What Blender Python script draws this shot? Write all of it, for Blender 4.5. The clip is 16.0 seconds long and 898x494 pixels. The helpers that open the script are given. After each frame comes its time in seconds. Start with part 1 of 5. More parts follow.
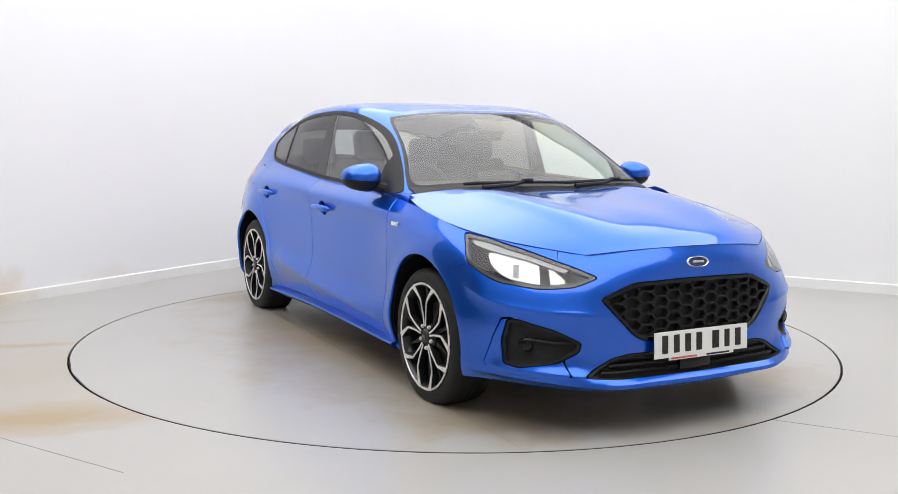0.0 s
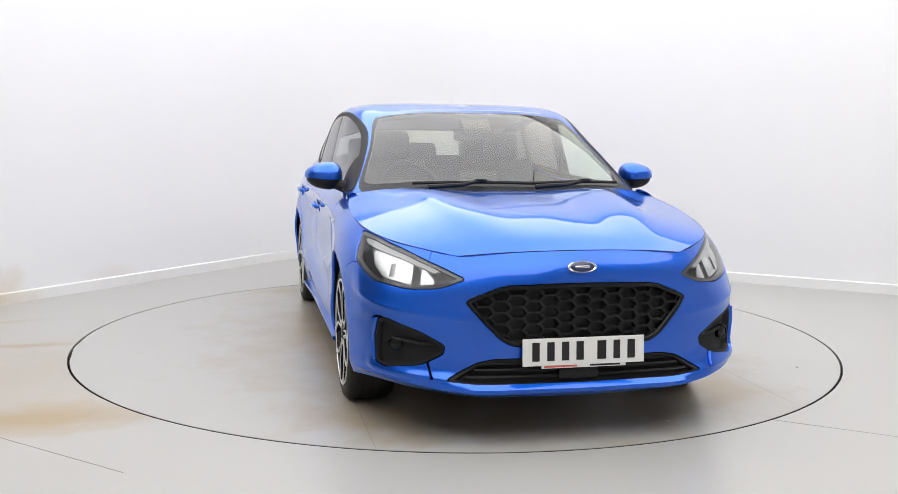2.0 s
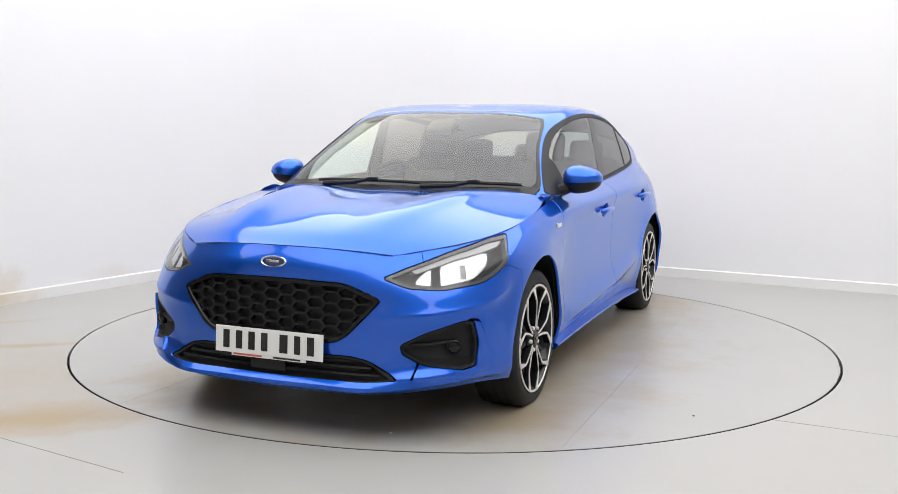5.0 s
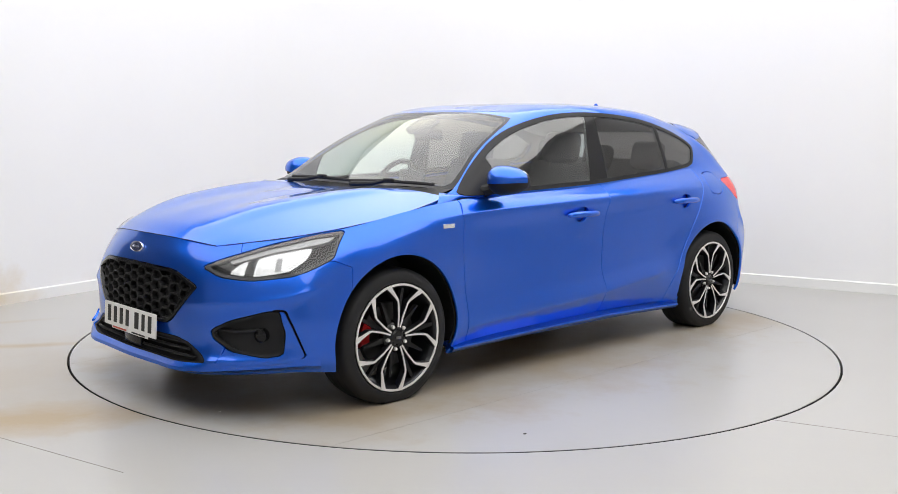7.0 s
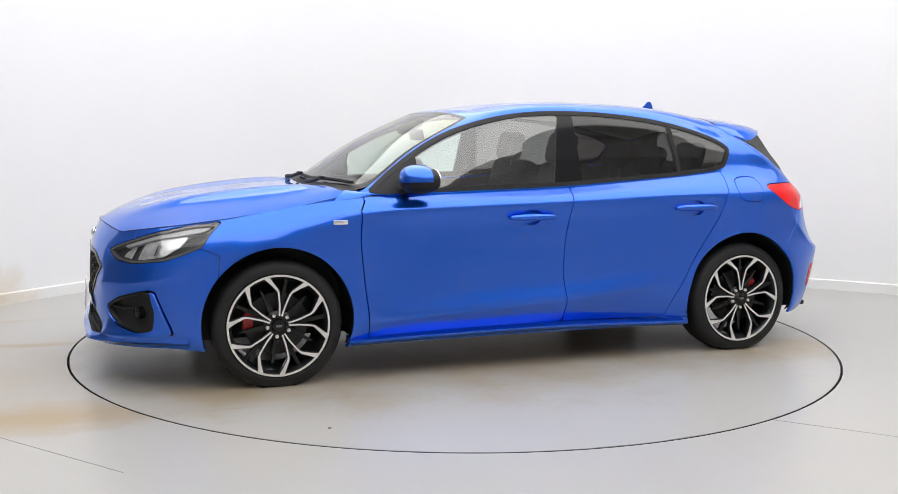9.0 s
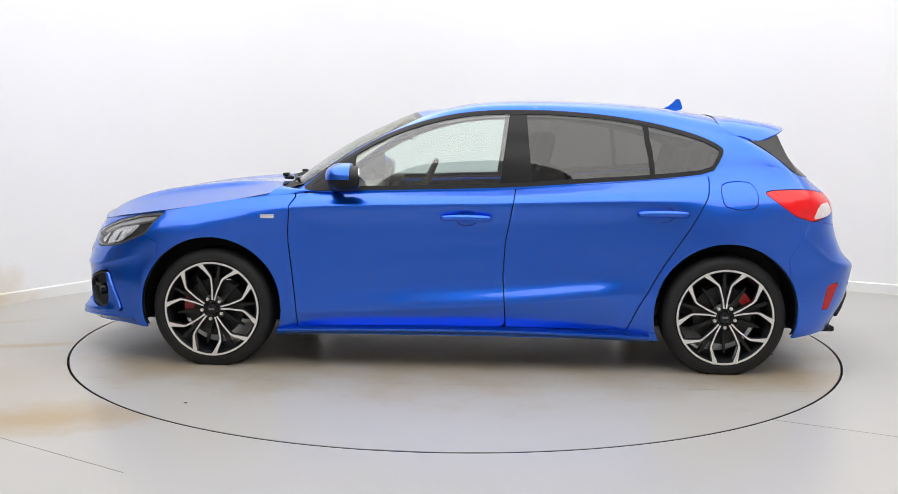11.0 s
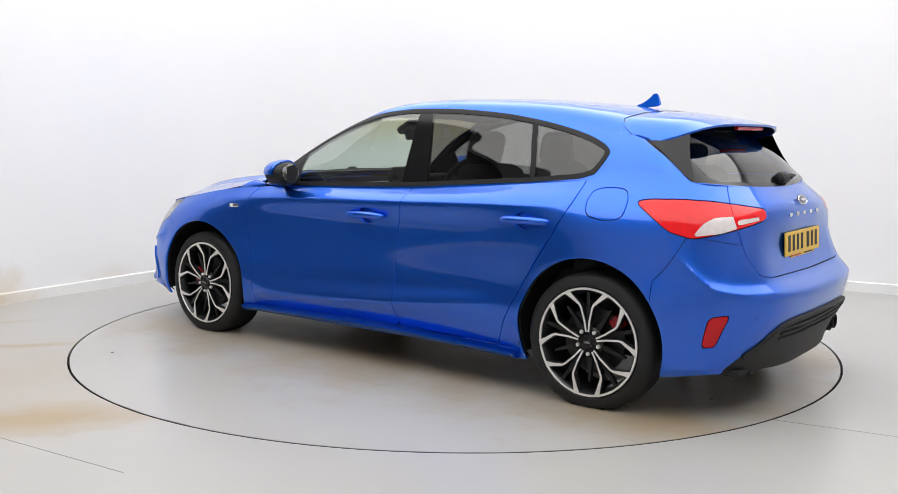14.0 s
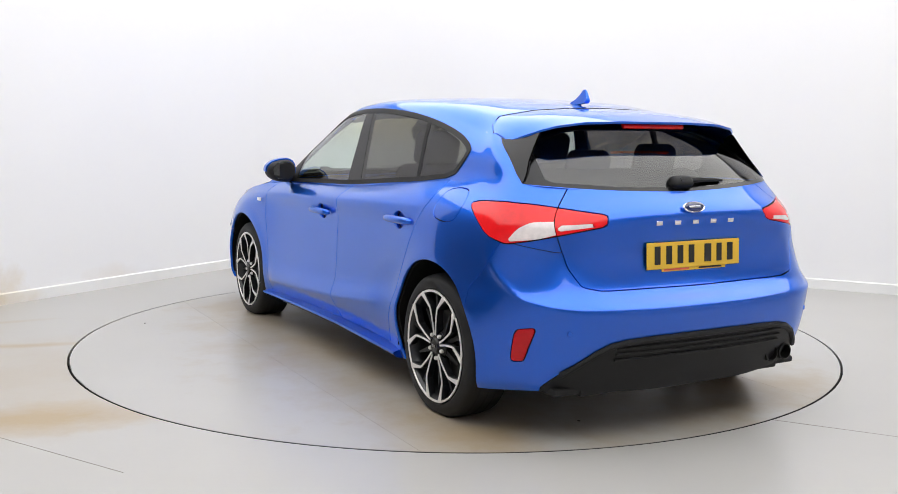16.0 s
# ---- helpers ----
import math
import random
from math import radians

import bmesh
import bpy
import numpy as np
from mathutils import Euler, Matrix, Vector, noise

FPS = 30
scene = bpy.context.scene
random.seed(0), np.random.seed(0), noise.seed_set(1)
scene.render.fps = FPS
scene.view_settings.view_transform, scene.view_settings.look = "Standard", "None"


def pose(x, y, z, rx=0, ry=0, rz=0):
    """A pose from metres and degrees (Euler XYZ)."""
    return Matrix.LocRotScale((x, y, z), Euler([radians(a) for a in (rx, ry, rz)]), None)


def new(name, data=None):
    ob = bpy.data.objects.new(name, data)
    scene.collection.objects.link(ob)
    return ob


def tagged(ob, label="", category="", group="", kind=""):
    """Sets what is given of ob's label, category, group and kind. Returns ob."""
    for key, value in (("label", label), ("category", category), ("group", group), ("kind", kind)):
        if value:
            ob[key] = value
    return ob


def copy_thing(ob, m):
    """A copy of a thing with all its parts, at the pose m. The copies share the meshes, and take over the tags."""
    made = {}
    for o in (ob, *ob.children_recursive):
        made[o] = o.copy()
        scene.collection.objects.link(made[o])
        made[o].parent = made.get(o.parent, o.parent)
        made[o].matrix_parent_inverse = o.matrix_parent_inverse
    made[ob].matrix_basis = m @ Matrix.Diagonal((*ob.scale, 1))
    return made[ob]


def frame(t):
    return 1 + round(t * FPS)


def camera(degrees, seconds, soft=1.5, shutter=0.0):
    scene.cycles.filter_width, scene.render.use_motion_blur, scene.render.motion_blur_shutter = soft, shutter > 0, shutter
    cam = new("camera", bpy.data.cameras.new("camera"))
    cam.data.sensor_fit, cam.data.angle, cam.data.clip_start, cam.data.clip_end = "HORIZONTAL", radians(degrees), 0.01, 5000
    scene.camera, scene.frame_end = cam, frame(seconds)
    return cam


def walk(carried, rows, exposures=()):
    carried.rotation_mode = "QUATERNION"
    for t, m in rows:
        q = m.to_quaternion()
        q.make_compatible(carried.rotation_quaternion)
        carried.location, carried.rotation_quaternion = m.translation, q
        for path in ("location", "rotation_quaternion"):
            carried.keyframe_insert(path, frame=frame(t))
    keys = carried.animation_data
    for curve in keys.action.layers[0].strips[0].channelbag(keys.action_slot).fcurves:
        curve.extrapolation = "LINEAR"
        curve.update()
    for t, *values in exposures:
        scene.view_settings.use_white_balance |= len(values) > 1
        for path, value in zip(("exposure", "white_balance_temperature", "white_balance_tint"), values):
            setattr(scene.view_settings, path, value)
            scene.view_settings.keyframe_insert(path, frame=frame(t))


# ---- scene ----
cam = camera(50.3, 16.0, soft=0.7)
EYE = pose(0, -5.881, 1.246, 90 - 6.785, 0, 0.375) @ pose(0, 0, 0, 0, 0, 0.562)
walk(cam, [(0.0, EYE), (16.0, EYE)])

# ---- world and light ----
world = bpy.data.worlds.new("world")
scene.world = world
world.use_nodes = True
world.node_tree.nodes["Background"].inputs[0].default_value = (0.9, 0.95, 1.0, 1)
world.node_tree.nodes["Background"].inputs[1].default_value = 0.3
LAMP_POWER = 2.10
scene.view_settings.exposure = 0.0


# ---- materials ----
def mat(name, color, rough=0.5, metal=0.0, coat=0.0, bump=0.0, bump_scale=60.0, vary=0.0, vary_scale=4.0, emit=None, spec=0.5):
    m = bpy.data.materials.new(name)
    m.use_nodes = True
    nt = m.node_tree
    b = nt.nodes["Principled BSDF"]
    b.inputs["Base Color"].default_value = (*color, 1)
    b.inputs["Roughness"].default_value = rough
    b.inputs["Metallic"].default_value = metal
    b.inputs["Coat Weight"].default_value = coat
    b.inputs["Coat Roughness"].default_value = 0.04
    b.inputs["Specular IOR Level"].default_value = spec
    tc = nt.nodes.new("ShaderNodeTexCoord")
    if vary:
        n = nt.nodes.new("ShaderNodeTexNoise")
        n.inputs["Scale"].default_value = vary_scale
        n.inputs["Detail"].default_value = 6
        r = nt.nodes.new("ShaderNodeMix")
        r.data_type = "RGBA"
        r.inputs[6].default_value = (*[c * (1 - vary) for c in color], 1)
        r.inputs[7].default_value = (*[min(1, c * (1 + vary)) for c in color], 1)
        nt.links.new(tc.outputs["Object"], n.inputs["Vector"])
        nt.links.new(n.outputs["Fac"], r.inputs[0])
        nt.links.new(r.outputs[2], b.inputs["Base Color"])
    if bump:
        n2 = nt.nodes.new("ShaderNodeTexNoise")
        n2.inputs["Scale"].default_value = bump_scale
        n2.inputs["Detail"].default_value = 4
        bp = nt.nodes.new("ShaderNodeBump")
        bp.inputs["Strength"].default_value = bump
        bp.inputs["Distance"].default_value = 0.002
        nt.links.new(tc.outputs["Object"], n2.inputs["Vector"])
        nt.links.new(n2.outputs["Fac"], bp.inputs["Height"])
        nt.links.new(bp.outputs["Normal"], b.inputs["Normal"])
    if emit:
        b.inputs["Emission Color"].default_value = (*emit[0], 1)
        b.inputs["Emission Strength"].default_value = emit[1]
    return m


def glass_mat(name, tint, rough=0.0, base=0.055):
    m = bpy.data.materials.new(name)
    m.use_nodes = True
    nt = m.node_tree
    nt.nodes.remove(nt.nodes["Principled BSDF"])
    out = nt.nodes["Material Output"]
    tr = nt.nodes.new("ShaderNodeBsdfTransparent")
    tr.inputs[0].default_value = (*tint, 1)
    gl = nt.nodes.new("ShaderNodeBsdfGlossy")
    gl.inputs["Roughness"].default_value = rough
    lw = nt.nodes.new("ShaderNodeLayerWeight")
    lw.inputs[0].default_value = 0.5
    pw = nt.nodes.new("ShaderNodeMath")
    pw.operation = "POWER"
    pw.inputs[1].default_value = 5.0
    fr = nt.nodes.new("ShaderNodeMath")
    fr.operation = "MULTIPLY_ADD"
    fr.inputs[1].default_value = 0.92
    fr.inputs[2].default_value = base
    nt.links.new(lw.outputs["Facing"], pw.inputs[0])
    nt.links.new(pw.outputs[0], fr.inputs[0])
    mx = nt.nodes.new("ShaderNodeMixShader")
    nt.links.new(fr.outputs[0], mx.inputs[0])
    nt.links.new(tr.outputs[0], mx.inputs[1])
    nt.links.new(gl.outputs[0], mx.inputs[2])
    nt.links.new(mx.outputs[0], out.inputs[0])
    return m


def paint_mat():
    """Blue flake under a clear coat: the flake scatters widely, the coat mirrors the room."""
    m = mat("blue_metallic_paint", (0.006, 0.10, 0.60), 0.30, 0.9, 1.0)
    nt = m.node_tree
    b = nt.nodes["Principled BSDF"]
    tc = nt.nodes["Texture Coordinate"]
    b.inputs["Specular IOR Level"].default_value = 0.2
    b.inputs["Specular Tint"].default_value = (0.5, 0.74, 1.0, 1)
    b.inputs["Coat Roughness"].default_value = 0.025
    b.inputs["Coat IOR"].default_value = 1.55
    v = nt.nodes.new("ShaderNodeTexVoronoi")
    v.inputs["Scale"].default_value = 900
    r = nt.nodes.new("ShaderNodeMix")
    r.data_type = "RGBA"
    r.inputs[6].default_value = (0.004, 0.092, 0.57, 1)
    r.inputs[7].default_value = (0.006, 0.130, 0.77, 1)
    nt.links.new(tc.outputs["Object"], v.inputs["Vector"])
    nt.links.new(v.outputs["Color"], r.inputs[0])
    nt.links.new(r.outputs[2], b.inputs["Base Color"])
    # orange peel in the coat
    n = nt.nodes.new("ShaderNodeTexNoise")
    n.inputs["Scale"].default_value = 140
    bp = nt.nodes.new("ShaderNodeBump")
    bp.inputs["Strength"].default_value = 0.03
    bp.inputs["Distance"].default_value = 0.001
    nt.links.new(tc.outputs["Object"], n.inputs["Vector"])
    nt.links.new(n.outputs["Fac"], bp.inputs["Height"])
    nt.links.new(bp.outputs["Normal"], b.inputs["Coat Normal"])
    return m


PAINT = paint_mat()
BLACK = mat("black_trim_plastic", (0.011, 0.011, 0.012), 0.55, bump=0.15, bump_scale=400, spec=0.3)
GLOSS = mat("gloss_black", (0.005, 0.005, 0.006), 0.2, spec=0.35)
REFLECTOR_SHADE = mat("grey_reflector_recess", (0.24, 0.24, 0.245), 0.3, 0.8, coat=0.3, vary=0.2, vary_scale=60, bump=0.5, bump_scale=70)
SATIN = mat("satin_silver_reflector", (0.64, 0.64, 0.64), 0.22, 0.7, coat=0.3, vary=0.5, vary_scale=30, bump=1.0, bump_scale=24)
LAMP_GREY = mat("grey_lamp_surround", (0.38, 0.38, 0.385), 0.35, 0.3, coat=0.5, vary=0.15, vary_scale=20)
LAMP_MID = mat("mid_grey_lamp_housing", (0.17, 0.17, 0.175), 0.4, 0.2, coat=0.3, vary=0.2, vary_scale=25)
LAMP_DARK = mat("dark_grey_lamp_housing", (0.07, 0.07, 0.073), 0.4, 0.2, coat=0.3, vary=0.2, vary_scale=25)
DISC = mat("dark_brake_disc", (0.05, 0.05, 0.05), 0.45, 0.9, vary=0.3, vary_scale=20)
DARK = mat("dark_inner_metal", (0.01, 0.01, 0.011), 0.8)
RUBBER = mat("tyre_rubber", (0.014, 0.014, 0.015), 0.6, bump=0.3, bump_scale=150, vary=0.25, vary_scale=9, spec=0.3)
SILVER = mat("machined_alloy", (0.80, 0.78, 0.76), 0.36, 0.6, bump=0.06, bump_scale=300)
ALLOY = mat("dark_alloy_paint", (0.012, 0.013, 0.016), 0.35, 0.3, coat=0.4)
DEEPRED = mat("deep_red_reflector", (0.50, 0.005, 0.010), 0.2, spec=0.3, vary=0.15, vary_scale=60)
STEEL = mat("brake_steel", (0.22, 0.215, 0.21), 0.4, 1.0, vary=0.3, vary_scale=20)
RED = mat("red_caliper_paint", (0.55, 0.012, 0.016), 0.35, coat=0.4)
CHROME = mat("chrome", (0.85, 0.85, 0.86), 0.08, 1.0)
REDLENS = mat("red_lamp_lens", (0.78, 0.006, 0.010), 0.14, coat=0.25, spec=0.35, vary=0.2, vary_scale=30)
WHITELENS = mat("clear_lamp_lens", (0.72, 0.66, 0.66), 0.12, coat=1.0, vary=0.2, vary_scale=50)
GLASS = glass_mat("clear_glass", (0.80, 0.90, 0.86), base=0.17)
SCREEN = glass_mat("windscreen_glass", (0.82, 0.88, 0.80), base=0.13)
# yellowish sheen of a reflection, put into the glass tint towards the top
sheen = SCREEN.node_tree
sheen_at = sheen.nodes.new("ShaderNodeSeparateXYZ")
sheen_tc = sheen.nodes.new("ShaderNodeTexCoord")
sheen_map = sheen.nodes.new("ShaderNodeMapRange")
sheen_map.inputs["From Min"].default_value = 1.14
sheen_map.inputs["From Max"].default_value = 1.36
sheen_mix = sheen.nodes.new("ShaderNodeMix")
sheen_mix.data_type = "RGBA"
sheen_mix.inputs[6].default_value = (0.82, 0.88, 0.80, 1)
sheen_mix.inputs[7].default_value = (0.86, 0.82, 0.50, 1)
sheen.links.new(sheen_tc.outputs["Object"], sheen_at.inputs[0])
sheen.links.new(sheen_at.outputs["Z"], sheen_map.inputs["Value"])
sheen.links.new(sheen_map.outputs[0], sheen_mix.inputs[0])
sheen.links.new(sheen_mix.outputs[2], sheen.nodes["Transparent BSDF"].inputs[0])
PRIVACY = glass_mat("tinted_glass", (0.22, 0.21, 0.20), base=0.085)
REAR_GLASS = glass_mat("rear_window_glass", (0.50, 0.51, 0.50), base=0.10)
LENS = glass_mat("lamp_lens_glass", (0.92, 0.93, 0.94))
CLOTH = mat("dark_seat_cloth", (0.05, 0.05, 0.053), 0.9, bump=0.4, bump_scale=300, vary=0.2, vary_scale=30)
DASH = mat("dashboard_plastic", (0.03, 0.03, 0.032), 0.6, bump=0.2, bump_scale=300)
HEADLINER = mat("pale_headliner", (0.5, 0.49, 0.45), 0.9, bump=0.2, bump_scale=200)
PLATE_WHITE = mat("white_plate", (0.82, 0.82, 0.80), 0.35)
PLATE_YELLOW = mat("yellow_plate", (0.80, 0.50, 0.04), 0.35)
INK = mat("black_ink", (0.01, 0.01, 0.01), 0.5)
REDINK = mat("red_ink", (0.6, 0.1, 0.07), 0.5)
BADGE = mat("dark_blue_enamel", (0.01, 0.02, 0.09), 0.2, coat=1.0)
MIRROR = mat("mirror_glass", (0.85, 0.87, 0.88), 0.02, 1.0)
TUBE = mat("lamp_diffuser", (0.9, 0.9, 0.9), 0.5, emit=((1.0, 0.985, 0.96), LAMP_POWER))
CASE = mat("white_lamp_case", (0.8, 0.8, 0.8), 0.4)


# ---- small mesh tools ----
def link_mesh(name, me, material, parent=None, label="", smooth=None):
    ob = new(name, me)
    if material is not None:
        me.materials.append(material)
    if parent is not None:
        ob.parent = parent
    if label:
        ob["label"] = label
    return ob


def part(name, bm, material, parent=None, label="", smooth=True, sharp=35):
    me = bpy.data.meshes.new(name)
    bmesh.ops.recalc_face_normals(bm, faces=bm.faces)
    bm.to_mesh(me)
    bm.free()
    if smooth:
        me.polygons.foreach_set("use_smooth", [True] * len(me.polygons))
        me.set_sharp_from_angle(angle=radians(sharp))
    return link_mesh(name, me, material, parent, label)


def box(bm, c, s, m=None, bevel=0.0, seg=2):
    r = bmesh.ops.create_cube(bm, size=1.0, matrix=Matrix.Translation(c) @ Matrix.Diagonal((*s, 1)))
    vs = r["verts"]
    if bevel:
        es = list({e for v in vs for e in v.link_edges})
        rb = bmesh.ops.bevel(bm, geom=es, offset=bevel, segments=seg, affect="EDGES", profile=0.5)
        vs = rb["verts"]
        vs = list({v for v in bm.verts if v.is_valid and v in set(vs)})
    if m is not None:
        bmesh.ops.transform(bm, matrix=m, verts=vs)
    return vs


def lathe(bm, profile, n=64, axis="y"):
    """Turns a profile of (radius, along) round the axis."""
    rings = []
    for r, a in profile:
        ring = []
        for i in range(n):
            t = 2 * math.pi * i / n
            p = (r * math.cos(t), a, r * math.sin(t)) if axis == "y" else (r * math.cos(t), r * math.sin(t), a)
            ring.append(bm.verts.new(p))
        rings.append(ring)
    for a, b in zip(rings, rings[1:]):
        for i in range(n):
            bm.faces.new((a[i], a[(i + 1) % n], b[(i + 1) % n], b[i]))
    return rings


def prism(bm, poly, y0, y1, to3=None, inset=0.0):
    """Extrudes a polygon of (a, b) between two depths; to3 maps (a, b, depth) to a place."""
    to3 = to3 or (lambda a, b, d: (a, d, b))
    lo = [bm.verts.new(to3(a, b, y0)) for a, b in poly]
    hi = [bm.verts.new(to3(a, b, y1)) for a, b in poly]
    n = len(poly)
    bm.faces.new(lo[::-1])
    bm.faces.new(hi)
    for i in range(n):
        bm.faces.new((lo[i], lo[(i + 1) % n], hi[(i + 1) % n], hi[i]))


def tube_along(bm, pts, rad, n=8, closed=False):
    """A round bar along points."""
    pts = [Vector(p) for p in pts]
    rings = []
    for i, p in enumerate(pts):
        a = pts[max(i - 1, 0)] if not closed else pts[i - 1]
        b = pts[min(i + 1, len(pts) - 1)] if not closed else pts[(i + 1) % len(pts)]
        d = (b - a).normalized()
        u = d.cross(Vector((0, 0, 1)))
        if u.length < 0.1:
            u = d.cross(Vector((1, 0, 0)))
        u.normalize()
        w = d.cross(u)
        rr = rad(i / (len(pts) - 1)) if callable(rad) else rad
        rings.append([bm.verts.new(p + u * rr * math.cos(2 * math.pi * k / n) + w * rr * math.sin(2 * math.pi * k / n)) for k in range(n)])
    m = len(rings)
    for i in range(m if closed else m - 1):
        a, b = rings[i], rings[(i + 1) % m]
        for k in range(n):
            bm.faces.new((a[k], a[(k + 1) % n], b[(k + 1) % n], b[k]))
    if not closed:
        bm.faces.new(rings[0][::-1])
        bm.faces.new(rings[-1])


# ---- smooth sheets, and cutting panels out of them ----
def knots(net):
    d = np.linalg.norm(np.diff(net, axis=1), axis=2).mean(axis=0)
    return np.concatenate([[0], np.cumsum(np.sqrt(np.maximum(d, 1e-4)))])


def run(net, n, first=None, last=None):
    """Catmull-Rom through net (lines, points, 3) along the points, n samples a span. first, last: neighbours beyond the ends."""
    first = 2 * net[:, 0] - net[:, 1] if first is None else first
    last = 2 * net[:, -1] - net[:, -2] if last is None else last
    ext = np.concatenate([first[:, None], net, last[:, None]], axis=1)
    k = knots(ext)
    out, where = [], []
    for i in range(1, ext.shape[1] - 2):
        t0, t1, t2, t3 = k[i - 1:i + 3]
        p0, p1, p2, p3 = (ext[:, j] for j in range(i - 1, i + 3))
        for s in range(n + (i == ext.shape[1] - 3)):
            t = t1 + (t2 - t1) * s / n
            a1 = (t1 - t) / (t1 - t0) * p0 + (t - t0) / (t1 - t0) * p1
            a2 = (t2 - t) / (t2 - t1) * p1 + (t - t1) / (t2 - t1) * p2
            a3 = (t3 - t) / (t3 - t2) * p2 + (t - t2) / (t3 - t2) * p3
            b1 = (t2 - t) / (t2 - t0) * a1 + (t - t0) / (t2 - t0) * a2
            b2 = (t3 - t) / (t3 - t1) * a2 + (t - t1) / (t3 - t1) * a3
            out.append((t2 - t) / (t2 - t1) * b1 + (t - t1) / (t2 - t1) * b2)
            where.append(i - 1 + s / n)
    return np.stack(out, axis=1), np.array(where)


FLIP = np.array([1.0, -1.0, 1.0])


class Sheet:
    """Triangles with places, normals and two plan coordinates for cutting."""

    def __init__(self, p, n, q, t):
        self.p, self.n, self.q, self.t = p, n, q, t

    def cut(self, d):
        """The part where d < 0."""
        keep = d < 0
        k = keep[self.t].sum(axis=1)
        tris = self.t[k == 3].tolist()
        p, nn, q = list(self.p), list(self.n), list(self.q)
        made = {}

        def mid(a, b):
            key = (a, b) if a < b else (b, a)
            if key not in made:
                f = d[a] / (d[a] - d[b])
                made[key] = len(p)
                p.append(self.p[a] * (1 - f) + self.p[b] * f)
                nn.append(self.n[a] * (1 - f) + self.n[b] * f)
                q.append(self.q[a] * (1 - f) + self.q[b] * f)
            return made[key]

        for tri in self.t[(k == 1) | (k == 2)]:
            tri = [int(x) for x in tri]
            ins = [keep[x] for x in tri]
            if sum(ins) == 1:
                i = ins.index(True)
                a, b, c = tri[i], tri[(i + 1) % 3], tri[(i + 2) % 3]
                tris.append([a, mid(a, b), mid(a, c)])
            else:
                i = ins.index(False)
                a, b, c = tri[i], tri[(i + 1) % 3], tri[(i + 2) % 3]
                x, y = mid(a, b), mid(a, c)
                tris += [[x, b, c], [x, c, y]]
        t = np.array(tris, dtype=int).reshape(-1, 3)
        used, inv = np.unique(t, return_inverse=True)
        return Sheet(np.array(p)[used], np.array(nn)[used], np.array(q)[used], inv.reshape(-1, 3))

    def split(self, fn, gap=0.0025):
        """Inside and outside of an outline, with a gap between."""
        d = fn(self)
        return self.cut(d + gap), self.cut(-d + gap)

    def moved(self, off):
        return Sheet(self.p + self.n * off, self.n, self.q, self.t)

    def mirrored(self):
        return Sheet(self.p * FLIP, self.n * FLIP, self.q, self.t[:, ::-1])

    def both(self):
        """Both halves in one."""
        m = self.mirrored()
        return Sheet(np.concatenate([self.p, m.p]), np.concatenate([self.n, m.n]), np.concatenate([self.q, m.q]), np.concatenate([self.t, m.t + len(self.p)]))

    def part(self, name, material, parent, label="", fold=0.014):
        p, n, t = self.p, self.n / np.maximum(np.linalg.norm(self.n, axis=1, keepdims=True), 1e-9), self.t
        if fold:
            e = np.concatenate([t[:, [0, 1]], t[:, [1, 2]], t[:, [2, 0]]])
            key = np.sort(e, axis=1)
            _, idx, cnt = np.unique(key, axis=0, return_index=True, return_counts=True)
            rim = e[idx[cnt == 1]]
            # no folded rim along the middle line
            rim = rim[~((np.abs(p[rim[:, 0], 1]) < 1e-4) & (np.abs(p[rim[:, 1], 1]) < 1e-4))]
            if len(rim):
                vs, inv = np.unique(rim, return_inverse=True)
                inv = inv.reshape(-1, 2)
                m = len(vs)
                out = np.zeros((m, 3))
                for (a, b), (i, j) in zip(rim, inv):
                    w = np.cross(p[b] - p[a], n[a] + n[b])
                    w /= max(np.linalg.norm(w), 1e-9)
                    out[i] += w
                    out[j] += w
                out /= np.maximum(np.linalg.norm(out, axis=1, keepdims=True), 1e-9)
                b0 = len(p)
                soft = out * 0.8 + n[vs] * 0.6
                p = np.concatenate([p, p[vs], p[vs] - n[vs] * fold])
                n = np.concatenate([n, soft, out])
                wall = []
                for i, j in inv:
                    wall += [[b0 + j, b0 + i, b0 + m + i], [b0 + j, b0 + m + i, b0 + m + j]]
                t = np.concatenate([t, np.array(wall)])
        me = bpy.data.meshes.new(name)
        me.from_pydata(p.tolist(), [], t.tolist())
        me.polygons.foreach_set("use_smooth", [True] * len(me.polygons))
        me.normals_split_custom_set_from_vertices((n / np.maximum(np.linalg.norm(n, axis=1, keepdims=True), 1e-9)).tolist())
        return link_mesh(name, me, material, parent, label)


